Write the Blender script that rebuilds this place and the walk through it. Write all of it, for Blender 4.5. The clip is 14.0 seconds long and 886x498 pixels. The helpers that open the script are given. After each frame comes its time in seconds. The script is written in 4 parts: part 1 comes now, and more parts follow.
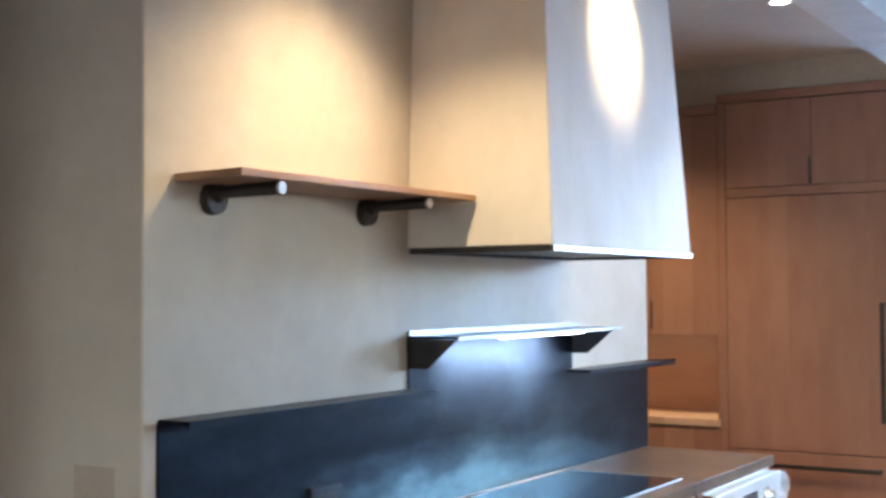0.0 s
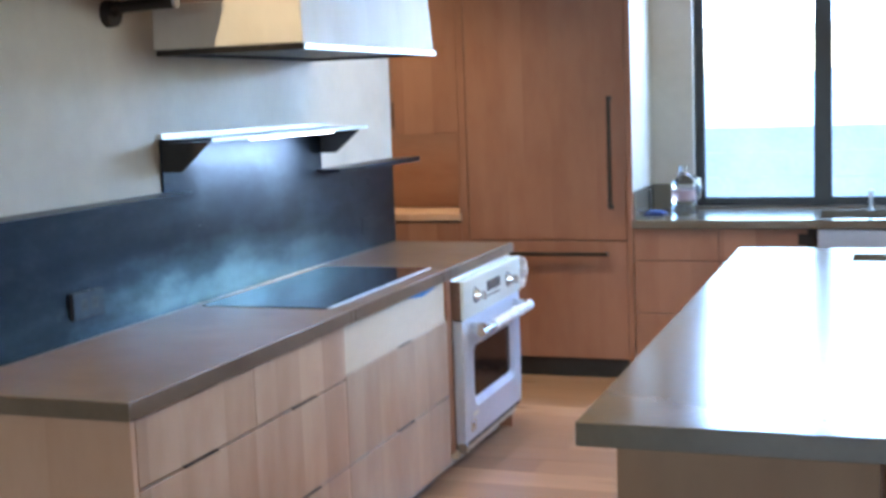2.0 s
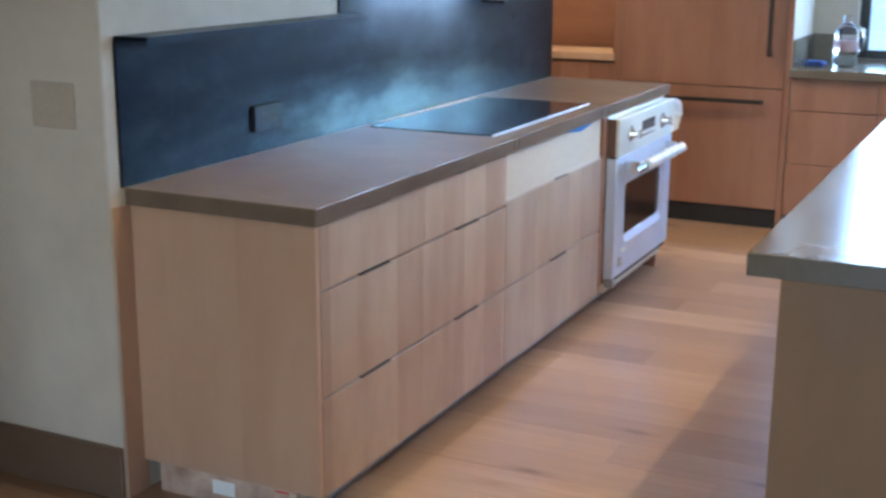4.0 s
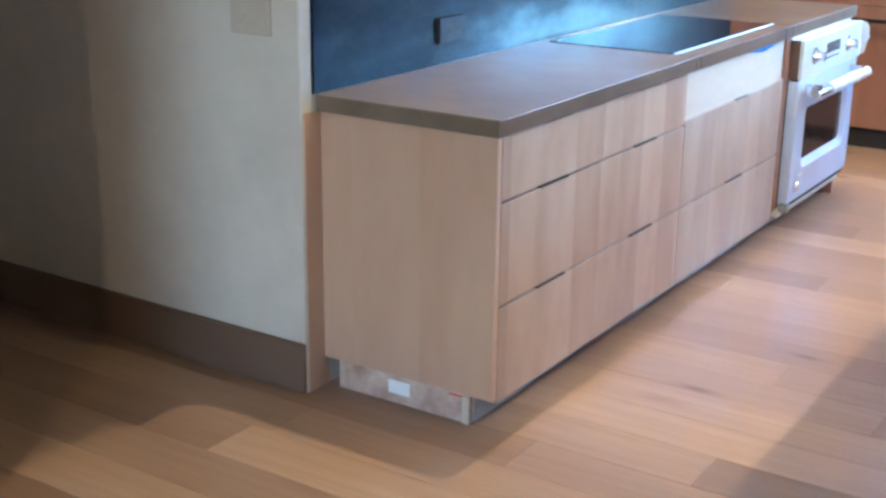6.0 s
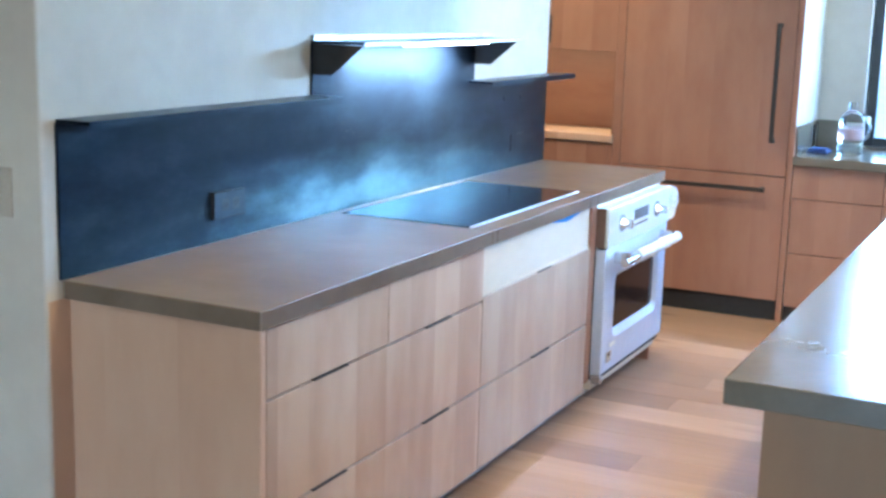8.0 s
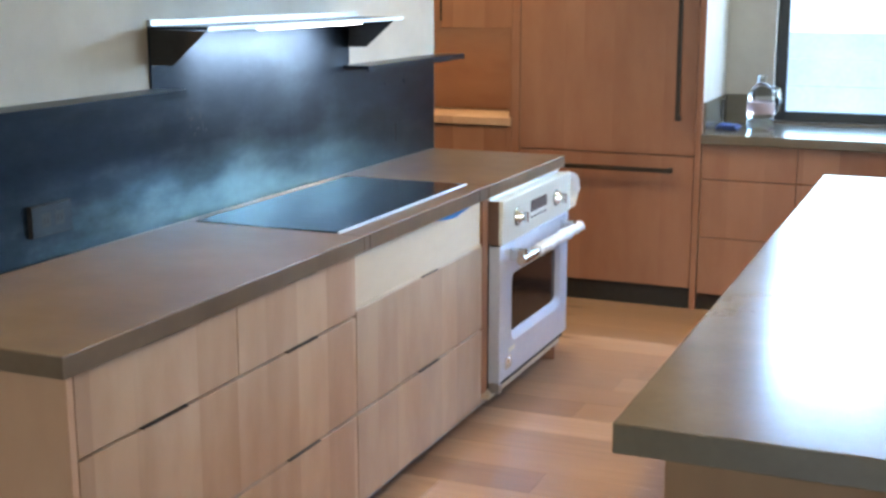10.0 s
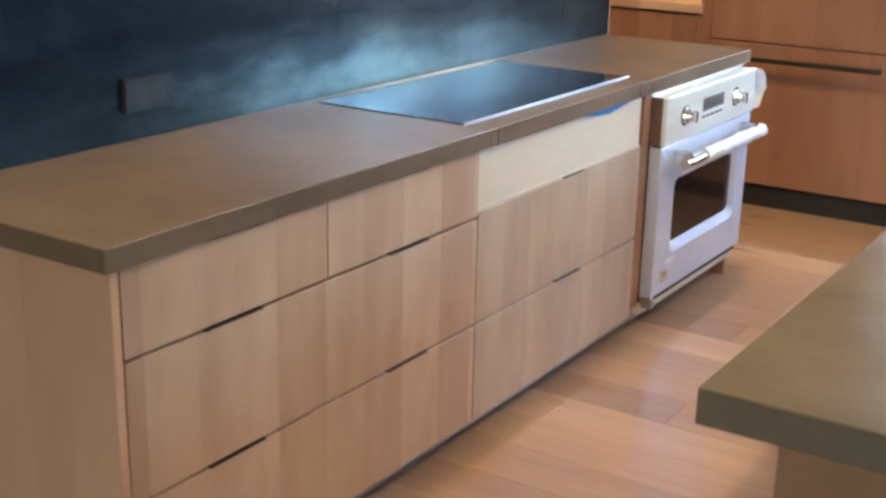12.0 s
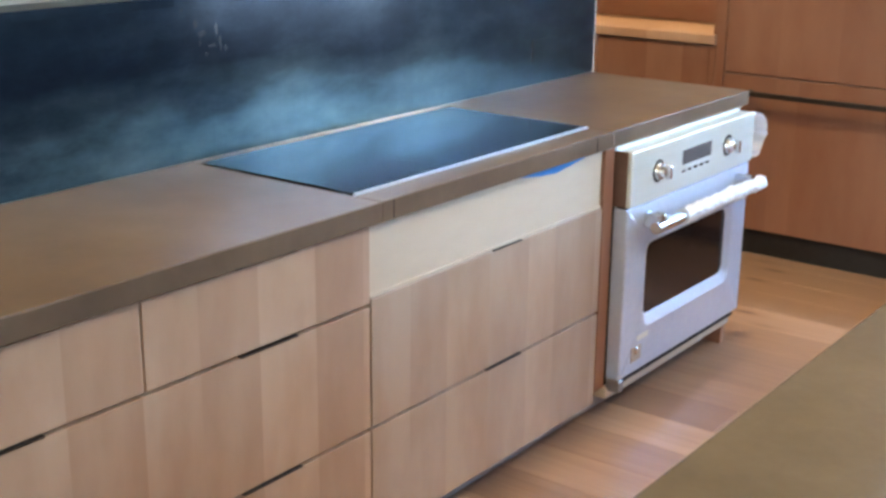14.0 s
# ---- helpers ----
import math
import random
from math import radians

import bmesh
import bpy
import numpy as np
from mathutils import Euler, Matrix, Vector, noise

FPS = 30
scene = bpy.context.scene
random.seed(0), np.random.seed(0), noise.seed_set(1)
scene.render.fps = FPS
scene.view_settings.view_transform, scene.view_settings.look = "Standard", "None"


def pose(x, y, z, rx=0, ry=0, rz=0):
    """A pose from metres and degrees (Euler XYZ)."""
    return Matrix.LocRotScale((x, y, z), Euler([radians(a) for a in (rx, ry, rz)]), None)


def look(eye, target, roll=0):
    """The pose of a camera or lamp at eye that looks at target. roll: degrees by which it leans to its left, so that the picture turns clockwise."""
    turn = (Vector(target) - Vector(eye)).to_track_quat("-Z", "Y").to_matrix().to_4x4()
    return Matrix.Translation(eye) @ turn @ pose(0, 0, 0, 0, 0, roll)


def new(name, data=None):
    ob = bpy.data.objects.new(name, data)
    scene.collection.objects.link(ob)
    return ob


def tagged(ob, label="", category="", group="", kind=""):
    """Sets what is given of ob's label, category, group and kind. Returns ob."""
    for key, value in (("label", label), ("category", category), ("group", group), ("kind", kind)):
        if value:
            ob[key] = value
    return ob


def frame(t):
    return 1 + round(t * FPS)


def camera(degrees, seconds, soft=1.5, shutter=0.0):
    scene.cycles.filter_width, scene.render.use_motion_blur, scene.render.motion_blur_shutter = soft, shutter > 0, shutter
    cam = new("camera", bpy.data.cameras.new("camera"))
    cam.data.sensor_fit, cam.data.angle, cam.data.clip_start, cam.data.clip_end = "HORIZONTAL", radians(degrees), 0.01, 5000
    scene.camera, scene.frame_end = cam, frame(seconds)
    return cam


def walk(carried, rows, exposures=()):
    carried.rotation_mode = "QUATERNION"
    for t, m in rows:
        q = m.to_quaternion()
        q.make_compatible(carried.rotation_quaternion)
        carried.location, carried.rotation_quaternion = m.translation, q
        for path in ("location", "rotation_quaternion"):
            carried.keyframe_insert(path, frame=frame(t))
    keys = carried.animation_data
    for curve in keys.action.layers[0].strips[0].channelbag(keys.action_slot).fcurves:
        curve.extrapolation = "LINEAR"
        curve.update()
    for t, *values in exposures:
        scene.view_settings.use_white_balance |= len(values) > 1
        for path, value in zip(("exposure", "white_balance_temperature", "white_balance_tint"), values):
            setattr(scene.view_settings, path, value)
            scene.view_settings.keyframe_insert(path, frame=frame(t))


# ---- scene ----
cam = camera(39.0, 14.0, soft=2.8, shutter=0.5)
PATH = [
    (0, (2.404, -2.425, 1.682), (1.343, -0.731, 1.75), -0.3),
    (0.5, (2.43, -2.426, 1.687), (1.441, -0.689, 1.757), -0.3),
    (1, (2.443, -2.423, 1.664), (1.488, -0.666, 1.674), -1.1),
    (1.5, (2.455, -2.467, 1.633), (1.611, -0.661, 1.477), -1.8),
    (2, (2.38, -2.542, 1.639), (1.699, -0.677, 1.398), -2.1),
    (2.5, (2.35, -2.666, 1.621), (1.749, -0.79, 1.276), -0.9),
    (3, (2.342, -2.734, 1.612), (1.69, -0.892, 1.184), -0.7),
    (3.5, (2.316, -2.725, 1.601), (1.572, -0.941, 1.091), -0.2),
    (4, (2.301, -2.703, 1.609), (1.453, -0.957, 1.126), 0.3),
    (4.2, (2.303, -2.677, 1.611), (1.422, -0.951, 1.117), 0.9),
    (6.3, (2.261, -2.799, 1.603), (1.212, -1.21, 0.991), 0.5),
    (6.5, (2.252, -2.787, 1.599), (1.21, -1.188, 0.998), 0.3),
    (7, (2.254, -2.731, 1.618), (1.235, -1.101, 1.067), 0.4),
    (7.5, (2.26, -2.593, 1.641), (1.383, -0.856, 1.18), 1.1),
    (8, (2.301, -2.406, 1.658), (1.425, -0.65, 1.275), 1.6),
    (8.5, (2.350, -2.272, 1.636), (1.542, -0.486, 1.238), 0.9),
    (8.7, (2.348, -2.208, 1.625), (1.596, -0.404, 1.199), -0.0),
    (10.8, (2.196, -1.714, 1.652), (1.393, 0.081, 1.288), 0.0),
    (11, (2.233, -1.661, 1.648), (1.362, 0.109, 1.316), 0.4),
    (11.5, (2.322, -1.564, 1.591), (1.317, 0.12, 1.199), 0.9),
    (12, (2.284, -1.453, 1.603), (1.245, 0.149, 1.008), 1.3),
    (12.5, (2.241, -1.234, 1.621), (1.247, 0.396, 1.024), 4.0),
    (13, (2.23, -1.073, 1.625), (1.283, 0.592, 1.051), 0.2),
    (13.5, (2.263, -0.878, 1.623), (1.207, 0.735, 1.091), 1.0),
    (14, (2.337, -0.725, 1.623), (1.186, 0.805, 1.047), 0.6),
]
EXPOSURES = ((0, 3.5, 5850, 9), (0.5, 3.42, 5710, 7), (1, 3.19, 5600, 7), (1.5, 3.37, 5550, 7), (2, 3.42, 5650, 7), (2.5, 3.11, 5800, 8), (3, 2.82, 5960, 8),
             (3.5, 3.05, 6040, 6), (4, 3.45, 5590, 5), (6.5, 4.1, 4930, 1), (7, 4.1, 4790, -1), (7.5, 4.1, 4860, 0), (8, 4.08, 4980, 0), (8.5, 3.97, 5060, 0),
             (11, 3.32, 6890, 7), (11.5, 3.53, 6890, 7), (12, 3.57, 6790, 7), (12.5, 3.62, 6110, 6), (13, 3.62, 5660, 5), (13.5, 3.67, 5850, 5), (14, 3.54, 6240, 6))
walk(cam, [(t, look(eye, target, roll)) for t, eye, target, roll in PATH], exposures=EXPOSURES)

# ---- world and light ----
world = bpy.data.worlds.new("sky")
scene.world = world
world.use_nodes = True
wn = world.node_tree.nodes
sky = wn.new("ShaderNodeTexSky")
sky.sky_type = "NISHITA"
sky.sun_disc = False
sky.sun_elevation = radians(45)
sky.sun_rotation = radians(90)
sky.air_density, sky.dust_density, sky.ozone_density = 1.3, 0.2, 4.0
wn["Background"].inputs["Strength"].default_value = 0.15
world.node_tree.links.new(sky.outputs["Color"], wn["Background"].inputs["Color"])


def lamp(name, kind, m, power, colour, **more):
    data = bpy.data.lights.new(name, kind)
    data.energy, data.color = power, colour
    if kind == "AREA":
        data.shape, data.size, data.size_y = "RECTANGLE", more["size"], more["size_y"]
        data.spread = radians(more.get("spread", 180))
    if kind == "SPOT":
        data.spot_size, data.spot_blend, data.shadow_soft_size = radians(more["cone"]), more["blend"], more["soft"]
    if kind == "SUN":
        data.angle = radians(more["angle"])
    ob = new(name, data)
    ob.matrix_world = m
    return ob


CEIL = 2.95
WARM = (1.0, 0.74, 0.42)
COOL = (0.66, 0.83, 1.0)
lamp("sun", "SUN", pose(0, 0, 10, 0, 45, 0), 1.0, (1.0, 0.95, 0.88), angle=10)
# daylight through the wide opening behind the walker
lamp("daylight_south", "AREA", look((1.85, -6.05, 1.45), (0.6, 0, 1.3)), 3.0, (1.0, 0.95, 0.88), size=1.8, size_y=2.1)
# and through a high strip opening in the side wall
lamp("daylight_east", "AREA", look((5.42, 3.1, 2.2), (0, 3.1, 1.0)), 2.0, COOL, size=2.5, size_y=0.85)
# sky light in the opening of the window
lamp("daylight_window", "AREA", look((2.34, 5.185, 2.20), (2.34, 3.0, 1.55)), 9.0, (0.40, 0.61, 1.0), size=2.18, size_y=0.42)
# recessed ceiling spots: (x, y, aim x, aim y, aim z, watts, cone)
SPOTS = ((0.55, 0.63, 0.17, 0.54, 0.4, 13.5, 114), (0.93, 1.80, 0.515, 1.80, 2.64, 11, 57), (0.765, 2.99, 0.80, 2.75, 0.0, 11, 96),
         (-0.55, 3.37, -0.15, 3.90, 0.0, 17, 108), (2.64, 0.30, 2.20, 0.30, 0.0, 10.5, 120), (2.64, 1.60, 2.20, 1.60, 0.0, 10.5, 120),
         (2.64, 2.90, 2.20, 2.90, 0.0, 10.5, 120), (0.75, -2.50, 0.60, -1.60, 0.0, 4.5, 120))
for sx, sy, ax, ay, az, watts, cone in SPOTS:
    lamp("ceiling_spot", "SPOT", look((sx, sy, CEIL - 0.03), (ax, ay, az)), watts, WARM, cone=cone, blend=1.0, soft=0.02)
# strip light under the middle steel shelf
lamp("shelf_strip", "AREA", look((0.172, 1.85, 1.498), (-0.01, 1.86, 1.385)), 15.0, (1.0, 0.98, 0.95), size=0.8, size_y=0.02, spread=90)

# strip under the wall cabinet over the niche
lamp("niche_strip", "AREA", look((-0.55, 4.47, 1.42), (-0.55, 4.60, 0.95)), 0.22, WARM, size=0.9, size_y=0.02)


# ---- materials ----
def material(name):
    mat = bpy.data.materials.new(name)
    mat.use_nodes = True
    tree = mat.node_tree
    return mat, tree, tree.nodes["Principled BSDF"]


def node(tree, kind, **sets):
    made = tree.nodes.new(kind)
    for key, value in sets.items():
        made.inputs[key].default_value = value
    return made


def ramp(tree, source, stops, constant=False):
    r = tree.nodes.new("ShaderNodeValToRGB")
    if constant:
        r.color_ramp.interpolation = "CONSTANT"
    els = r.color_ramp.elements
    while len(els) < len(stops):
        els.new(0.5)
    for el, (at, col) in zip(els, stops):
        el.position, el.color = at, (*col, 1) if len(col) == 3 else col
    tree.links.new(source, r.inputs["Fac"])
    return r.outputs["Color"]


def mix(tree, kind, fac, a, b):
    m = tree.nodes.new("ShaderNodeMix")
    m.data_type, m.blend_type = "RGBA", kind
    for socket, value in ((m.inputs[0], fac), (m.inputs[6], a), (m.inputs[7], b)):
        if isinstance(value, (int, float)):
            socket.default_value = value
        elif isinstance(value, tuple):
            socket.default_value = (*value, 1)
        else:
            tree.links.new(value, socket)
    return m.outputs[2]


def position(tree, scale=(1, 1, 1), obj=False, offset=None):
    src = tree.nodes.new("ShaderNodeTexCoord").outputs["Object"] if obj else tree.nodes.new("ShaderNodeNewGeometry").outputs["Position"]
    mp = tree.nodes.new("ShaderNodeMapping")
    mp.inputs["Scale"].default_value = scale
    tree.links.new(src, mp.inputs["Vector"])
    if offset is not None:
        tree.links.new(offset, mp.inputs["Location"])
    return mp.outputs["Vector"]


def noise_tex(tree, vec, scale, detail=4.0, rough=0.55):
    n = node(tree, "ShaderNodeTexNoise", Scale=scale, Detail=detail, Roughness=rough)
    tree.links.new(vec, n.inputs["Vector"])
    return n.outputs["Fac"]


def bump(tree, shader, height, strength, dist):
    b = node(tree, "ShaderNodeBump", Strength=strength, Distance=dist)
    tree.links.new(height, b.inputs["Height"])
    tree.links.new(b.outputs["Normal"], shader.inputs["Normal"])


def grey(v):
    return (v, v, v)


def mottled(name, low, high, scale=2.0, fine=60.0, rough=(0.5, 0.7), bumps=0.15, metal=0.0, coat=0.0, stretch=(1, 1, 1), speck=0.25, patches=0.0):
    """Two scales of tone, relief and a roughness that varies; patches adds hand-sized cloudy blotches."""
    mat, tree, sh = material(name)
    vec = position(tree, stretch)
    big, small = noise_tex(tree, vec, scale, 5.0, 0.6), noise_tex(tree, vec, fine, 3.0)
    col = ramp(tree, big, ((0.3, low), (0.7, high)))
    col = mix(tree, "OVERLAY", speck, col, ramp(tree, small, ((0.25, grey(0.35)), (0.75, grey(0.65)))))
    if patches:
        blot = noise_tex(tree, vec, scale * 3.7, 2.0, 0.5)
        col = mix(tree, "MULTIPLY", patches, col, ramp(tree, blot, ((0.30, grey(0.62)), (0.68, grey(1.0)))))
    tree.links.new(col, sh.inputs["Base Color"])
    r = ramp(tree, noise_tex(tree, vec, scale * 2.3, 4.0), ((0.3, grey(rough[0])), (0.7, grey(rough[1]))))
    tree.links.new(r, sh.inputs["Roughness"])
    sh.inputs["Metallic"].default_value, sh.inputs["Coat Weight"].default_value = metal, coat
    if bumps:
        bump(tree, sh, small, bumps, 0.004)
    return mat


def staved_wood(name, axis, tones, width=7.0, rough=0.45, grain="z", seed=0.0, soft=1.0):
    """Boards glued side by side along one axis, grain along another, each board of its own tone."""
    mat, tree, sh = material(name)
    geo = tree.nodes.new("ShaderNodeNewGeometry")
    sep = tree.nodes.new("ShaderNodeSeparateXYZ")
    tree.links.new(geo.outputs["Position"], sep.inputs["Vector"])
    shift = node(tree, "ShaderNodeMath")
    shift.operation = "MULTIPLY_ADD"
    tree.links.new(sep.outputs["XYZ".index(axis.upper())], shift.inputs[0])
    shift.inputs[1].default_value, shift.inputs[2].default_value = width, seed
    cell = tree.nodes.new("ShaderNodeTexVoronoi")
    cell.voronoi_dimensions = "1D"
    cell.inputs["Scale"].default_value = 1.0
    tree.links.new(shift.outputs[0], cell.inputs["W"])
    tone = tree.nodes.new("ShaderNodeSeparateColor")
    tree.links.new(cell.outputs["Color"], tone.inputs["Color"])
    n = len(tones)
    col = ramp(tree, tone.outputs[0], [(i / (n - 1), c) for i, c in enumerate(tones)])
    sc = {"x": (2.6, 26, 26), "y": (26, 2.6, 26), "z": (26, 26, 2.6)}[grain]
    off = node(tree, "ShaderNodeVectorMath")
    off.operation = "SCALE"
    tree.links.new(cell.outputs["Color"], off.inputs[0])
    off.inputs["Scale"].default_value = 20.0
    fine = noise_tex(tree, position(tree, sc, offset=off.outputs[0]), 1.0, 3.0, 0.5)
    wide = noise_tex(tree, position(tree, tuple(v * 0.12 for v in sc), offset=off.outputs[0]), 1.0, 3.0, 0.5)
    blotch = noise_tex(tree, position(tree, tuple(v ** 0.45 for v in sc), offset=off.outputs[0]), 1.6, 4.0, 0.6)
    col = mix(tree, "MULTIPLY", 0.12 * soft, col, ramp(tree, fine, ((0.3, (0.80, 0.75, 0.7)), (0.65, (1, 1, 1)))))
    col = mix(tree, "MULTIPLY", 0.60 * soft, col, ramp(tree, blotch, ((0.32, (0.78, 0.68, 0.62)), (0.6, (1, 1, 1)))))
    col = mix(tree, "MULTIPLY", 0.45 * soft, col, ramp(tree, wide, ((0.3, (0.74, 0.64, 0.56)), (0.62, (1, 1, 1)))))
    tree.links.new(col, sh.inputs["Base Color"])
    sh.inputs["Roughness"].default_value = rough
    bump(tree, sh, fine, 0.06, 0.002)
    return mat


def plain(name, colour, rough=0.5, metal=0.0, var=0.12, scale=14.0):
    low, high = tuple(c * (1 - var) for c in colour), tuple(min(1, c * (1 + var)) for c in colour)
    return mottled(name, low, high, scale=scale, fine=120, rough=(max(0.02, rough - 0.06), rough + 0.06), bumps=0.03, metal=metal)


def floor_wood():
    """Wide oak boards: each one its own tone by the object's random number, grain along the board, knots."""
    mat, tree, sh = material("oak_floor")
    info = tree.nodes.new("ShaderNodeObjectInfo")
    spread = node(tree, "ShaderNodeMath")
    spread.operation = "MULTIPLY"
    tree.links.new(info.outputs["Random"], spread.inputs[0])
    spread.inputs[1].default_value = 37.0
    tone = ramp(tree, info.outputs["Random"], ((0.0, (0.215, 0.130, 0.082)), (0.3, (0.335, 0.210, 0.134)), (0.55, (0.265, 0.163, 0.104)), (0.8, (0.385, 0.248, 0.158)), (1.0, (0.245, 0.150, 0.095))))
    fine = noise_tex(tree, position(tree, (2.0, 45, 45), True, spread.outputs[0]), 1.0, 6.0, 0.62)
    wide = noise_tex(tree, position(tree, (0.9, 8, 8), True, spread.outputs[0]), 1.0, 4.0)
    knots = node(tree, "ShaderNodeTexVoronoi", Scale=1.0)
    tree.links.new(position(tree, (1.6, 5.0, 5.0), True, spread.outputs[0]), knots.inputs["Vector"])
    col = mix(tree, "MULTIPLY", 0.38, tone, ramp(tree, fine, ((0.3, (0.62, 0.55, 0.5)), (0.62, (1, 1, 1)))))
    col = mix(tree, "MULTIPLY", 0.5, col, ramp(tree, wide, ((0.3, (0.7, 0.62, 0.55)), (0.6, (1, 1, 1)))))
    col = mix(tree, "MULTIPLY", 0.9, col, ramp(tree, knots.outputs["Distance"], ((0.03, (0.25, 0.15, 0.1)), (0.10, (0.85, 0.8, 0.75)), (0.2, (1, 1, 1)))))
    tree.links.new(col, sh.inputs["Base Color"])
    r = ramp(tree, wide, ((0.3, grey(0.29)), (0.7, grey(0.38))))
    tree.links.new(r, sh.inputs["Roughness"])
    bump(tree, sh, fine, 0.08, 0.002)
    return mat


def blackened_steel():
    """Patinated steel sheet: blue-black, its foot paled unevenly by smoky patina and by reflected light painted into
    the colour.
    """
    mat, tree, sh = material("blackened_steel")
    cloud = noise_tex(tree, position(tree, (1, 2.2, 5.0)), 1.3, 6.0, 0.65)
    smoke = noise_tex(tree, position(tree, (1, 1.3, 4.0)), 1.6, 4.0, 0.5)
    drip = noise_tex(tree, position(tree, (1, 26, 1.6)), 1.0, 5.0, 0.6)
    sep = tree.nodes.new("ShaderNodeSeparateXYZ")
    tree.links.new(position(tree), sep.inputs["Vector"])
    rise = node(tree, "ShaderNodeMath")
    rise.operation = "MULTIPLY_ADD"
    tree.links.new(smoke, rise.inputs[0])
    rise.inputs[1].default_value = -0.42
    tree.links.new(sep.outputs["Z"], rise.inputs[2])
    # pale band low down: smoky patina plus the sheet's reflected glow, painted as colour
    patina_glow = ramp(tree, rise.outputs[0], ((0.735, grey(1)), (0.80, grey(0.75)), (0.865, grey(0.28)), (0.97, grey(0))))
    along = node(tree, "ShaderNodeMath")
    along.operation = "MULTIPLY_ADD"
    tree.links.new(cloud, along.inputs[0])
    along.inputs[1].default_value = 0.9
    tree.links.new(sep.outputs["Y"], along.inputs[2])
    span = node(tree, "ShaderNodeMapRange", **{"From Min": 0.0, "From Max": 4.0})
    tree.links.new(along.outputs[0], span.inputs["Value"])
    # the painted glow is strongest behind the hob and fades to both sides
    patina_glow = mix(tree, "MULTIPLY", 1.0, patina_glow, ramp(tree, span.outputs["Result"], ((0.25, grey(0.14)), (0.39, grey(0.75)), (0.50, grey(1.0)), (0.68, grey(0.75)), (0.88, grey(0.35)))))
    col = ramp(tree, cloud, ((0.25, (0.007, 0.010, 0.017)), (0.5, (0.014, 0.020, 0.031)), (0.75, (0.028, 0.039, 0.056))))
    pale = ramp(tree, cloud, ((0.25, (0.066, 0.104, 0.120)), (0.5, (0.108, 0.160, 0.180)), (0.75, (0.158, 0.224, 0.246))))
    col = mix(tree, "MIX", patina_glow, col, pale)
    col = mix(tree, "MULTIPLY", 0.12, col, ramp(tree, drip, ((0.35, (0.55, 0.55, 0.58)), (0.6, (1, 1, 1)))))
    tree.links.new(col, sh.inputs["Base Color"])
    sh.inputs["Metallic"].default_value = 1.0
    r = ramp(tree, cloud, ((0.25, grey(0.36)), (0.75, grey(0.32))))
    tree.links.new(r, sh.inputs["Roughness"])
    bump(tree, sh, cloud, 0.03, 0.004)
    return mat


def clear(name, rough, colour=(1, 1, 1), ior=1.45):
    mat, tree, sh = material(name)
    sh.inputs["Transmission Weight"].default_value = 1.0
    sh.inputs["Roughness"].default_value = rough
    sh.inputs["IOR"].default_value = ior
    sh.inputs["Base Color"].default_value = (*colour, 1)
    return mat


def glowing(name, colour, strength):
    mat, tree, sh = material(name)
    sh.inputs["Base Color"].default_value = (*colour, 1)
    sh.inputs["Emission Color"].default_value = (*colour, 1)
    sh.inputs["Emission Strength"].default_value = strength
    return mat


PLASTER = mottled("trowelled_plaster", (0.475, 0.412, 0.338), (0.57, 0.505, 0.425), scale=1.8, fine=18, rough=(0.5, 0.72), bumps=0.05, speck=0.10, patches=0.16)
HOODP = mottled("hood_plaster", (0.53, 0.47, 0.39), (0.63, 0.57, 0.49), scale=2.6, fine=30, rough=(0.5, 0.7), bumps=0.03, stretch=(1, 1.5, 0.5), speck=0.08)
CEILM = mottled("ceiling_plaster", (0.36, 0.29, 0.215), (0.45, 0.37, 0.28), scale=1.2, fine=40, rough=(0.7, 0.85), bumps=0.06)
BEAM = mottled("beam_plaster", (0.40, 0.375, 0.33), (0.50, 0.47, 0.42), scale=3.0, fine=50, rough=(0.6, 0.8), bumps=0.1)
CONCRETE = mottled("brown_concrete", (0.114, 0.080, 0.054), (0.178, 0.130, 0.091), scale=2.6, fine=70, rough=(0.31, 0.34), bumps=0.0, speck=0.15, patches=0.35)
CONCRETE.node_tree.nodes["Principled BSDF"].inputs["Specular IOR Level"].default_value = 0.34
ISLC = mottled("sealed_concrete", (0.138, 0.112, 0.080), (0.170, 0.140, 0.102), scale=2.6, fine=60, rough=(0.195, 0.205), bumps=0.0, speck=0.14, patches=0.25)
PALE = ((0.48, 0.34, 0.235), (0.43, 0.29, 0.197), (0.50, 0.365, 0.26), (0.36, 0.232, 0.155), (0.46, 0.32, 0.22))
ASH = ((0.46, 0.355, 0.265), (0.39, 0.295, 0.22), (0.49, 0.385, 0.295), (0.33, 0.238, 0.172))
RED = ((0.315, 0.155, 0.098), (0.265, 0.128, 0.080), (0.355, 0.183, 0.118), (0.295, 0.143, 0.090))
FRONTS = staved_wood("pale_cherry_fronts", "y", PALE, width=6.0, seed=3.3)
FRONTS2 = staved_wood("greyed_cherry_fronts", "y", ASH, width=5.5, seed=9.1)
ENDS = staved_wood("pale_cherry_end", "x", ((0.53, 0.345, 0.232), (0.49, 0.31, 0.205), (0.55, 0.365, 0.25)), width=4.0, seed=7.7, soft=0.55)
ISLW = staved_wood("island_cherry", "x", ((0.315, 0.188, 0.10), (0.285, 0.165, 0.088), (0.34, 0.205, 0.112)), width=3.0, seed=2.2, soft=0.6)
CHERRY = staved_wood("red_cherry", "x", RED, width=5.5, seed=1.9, rough=0.4)
CHERRY_FLAT = staved_wood("red_cherry_rail", "x", RED, width=0.6, seed=4.4, grain="x", rough=0.4)
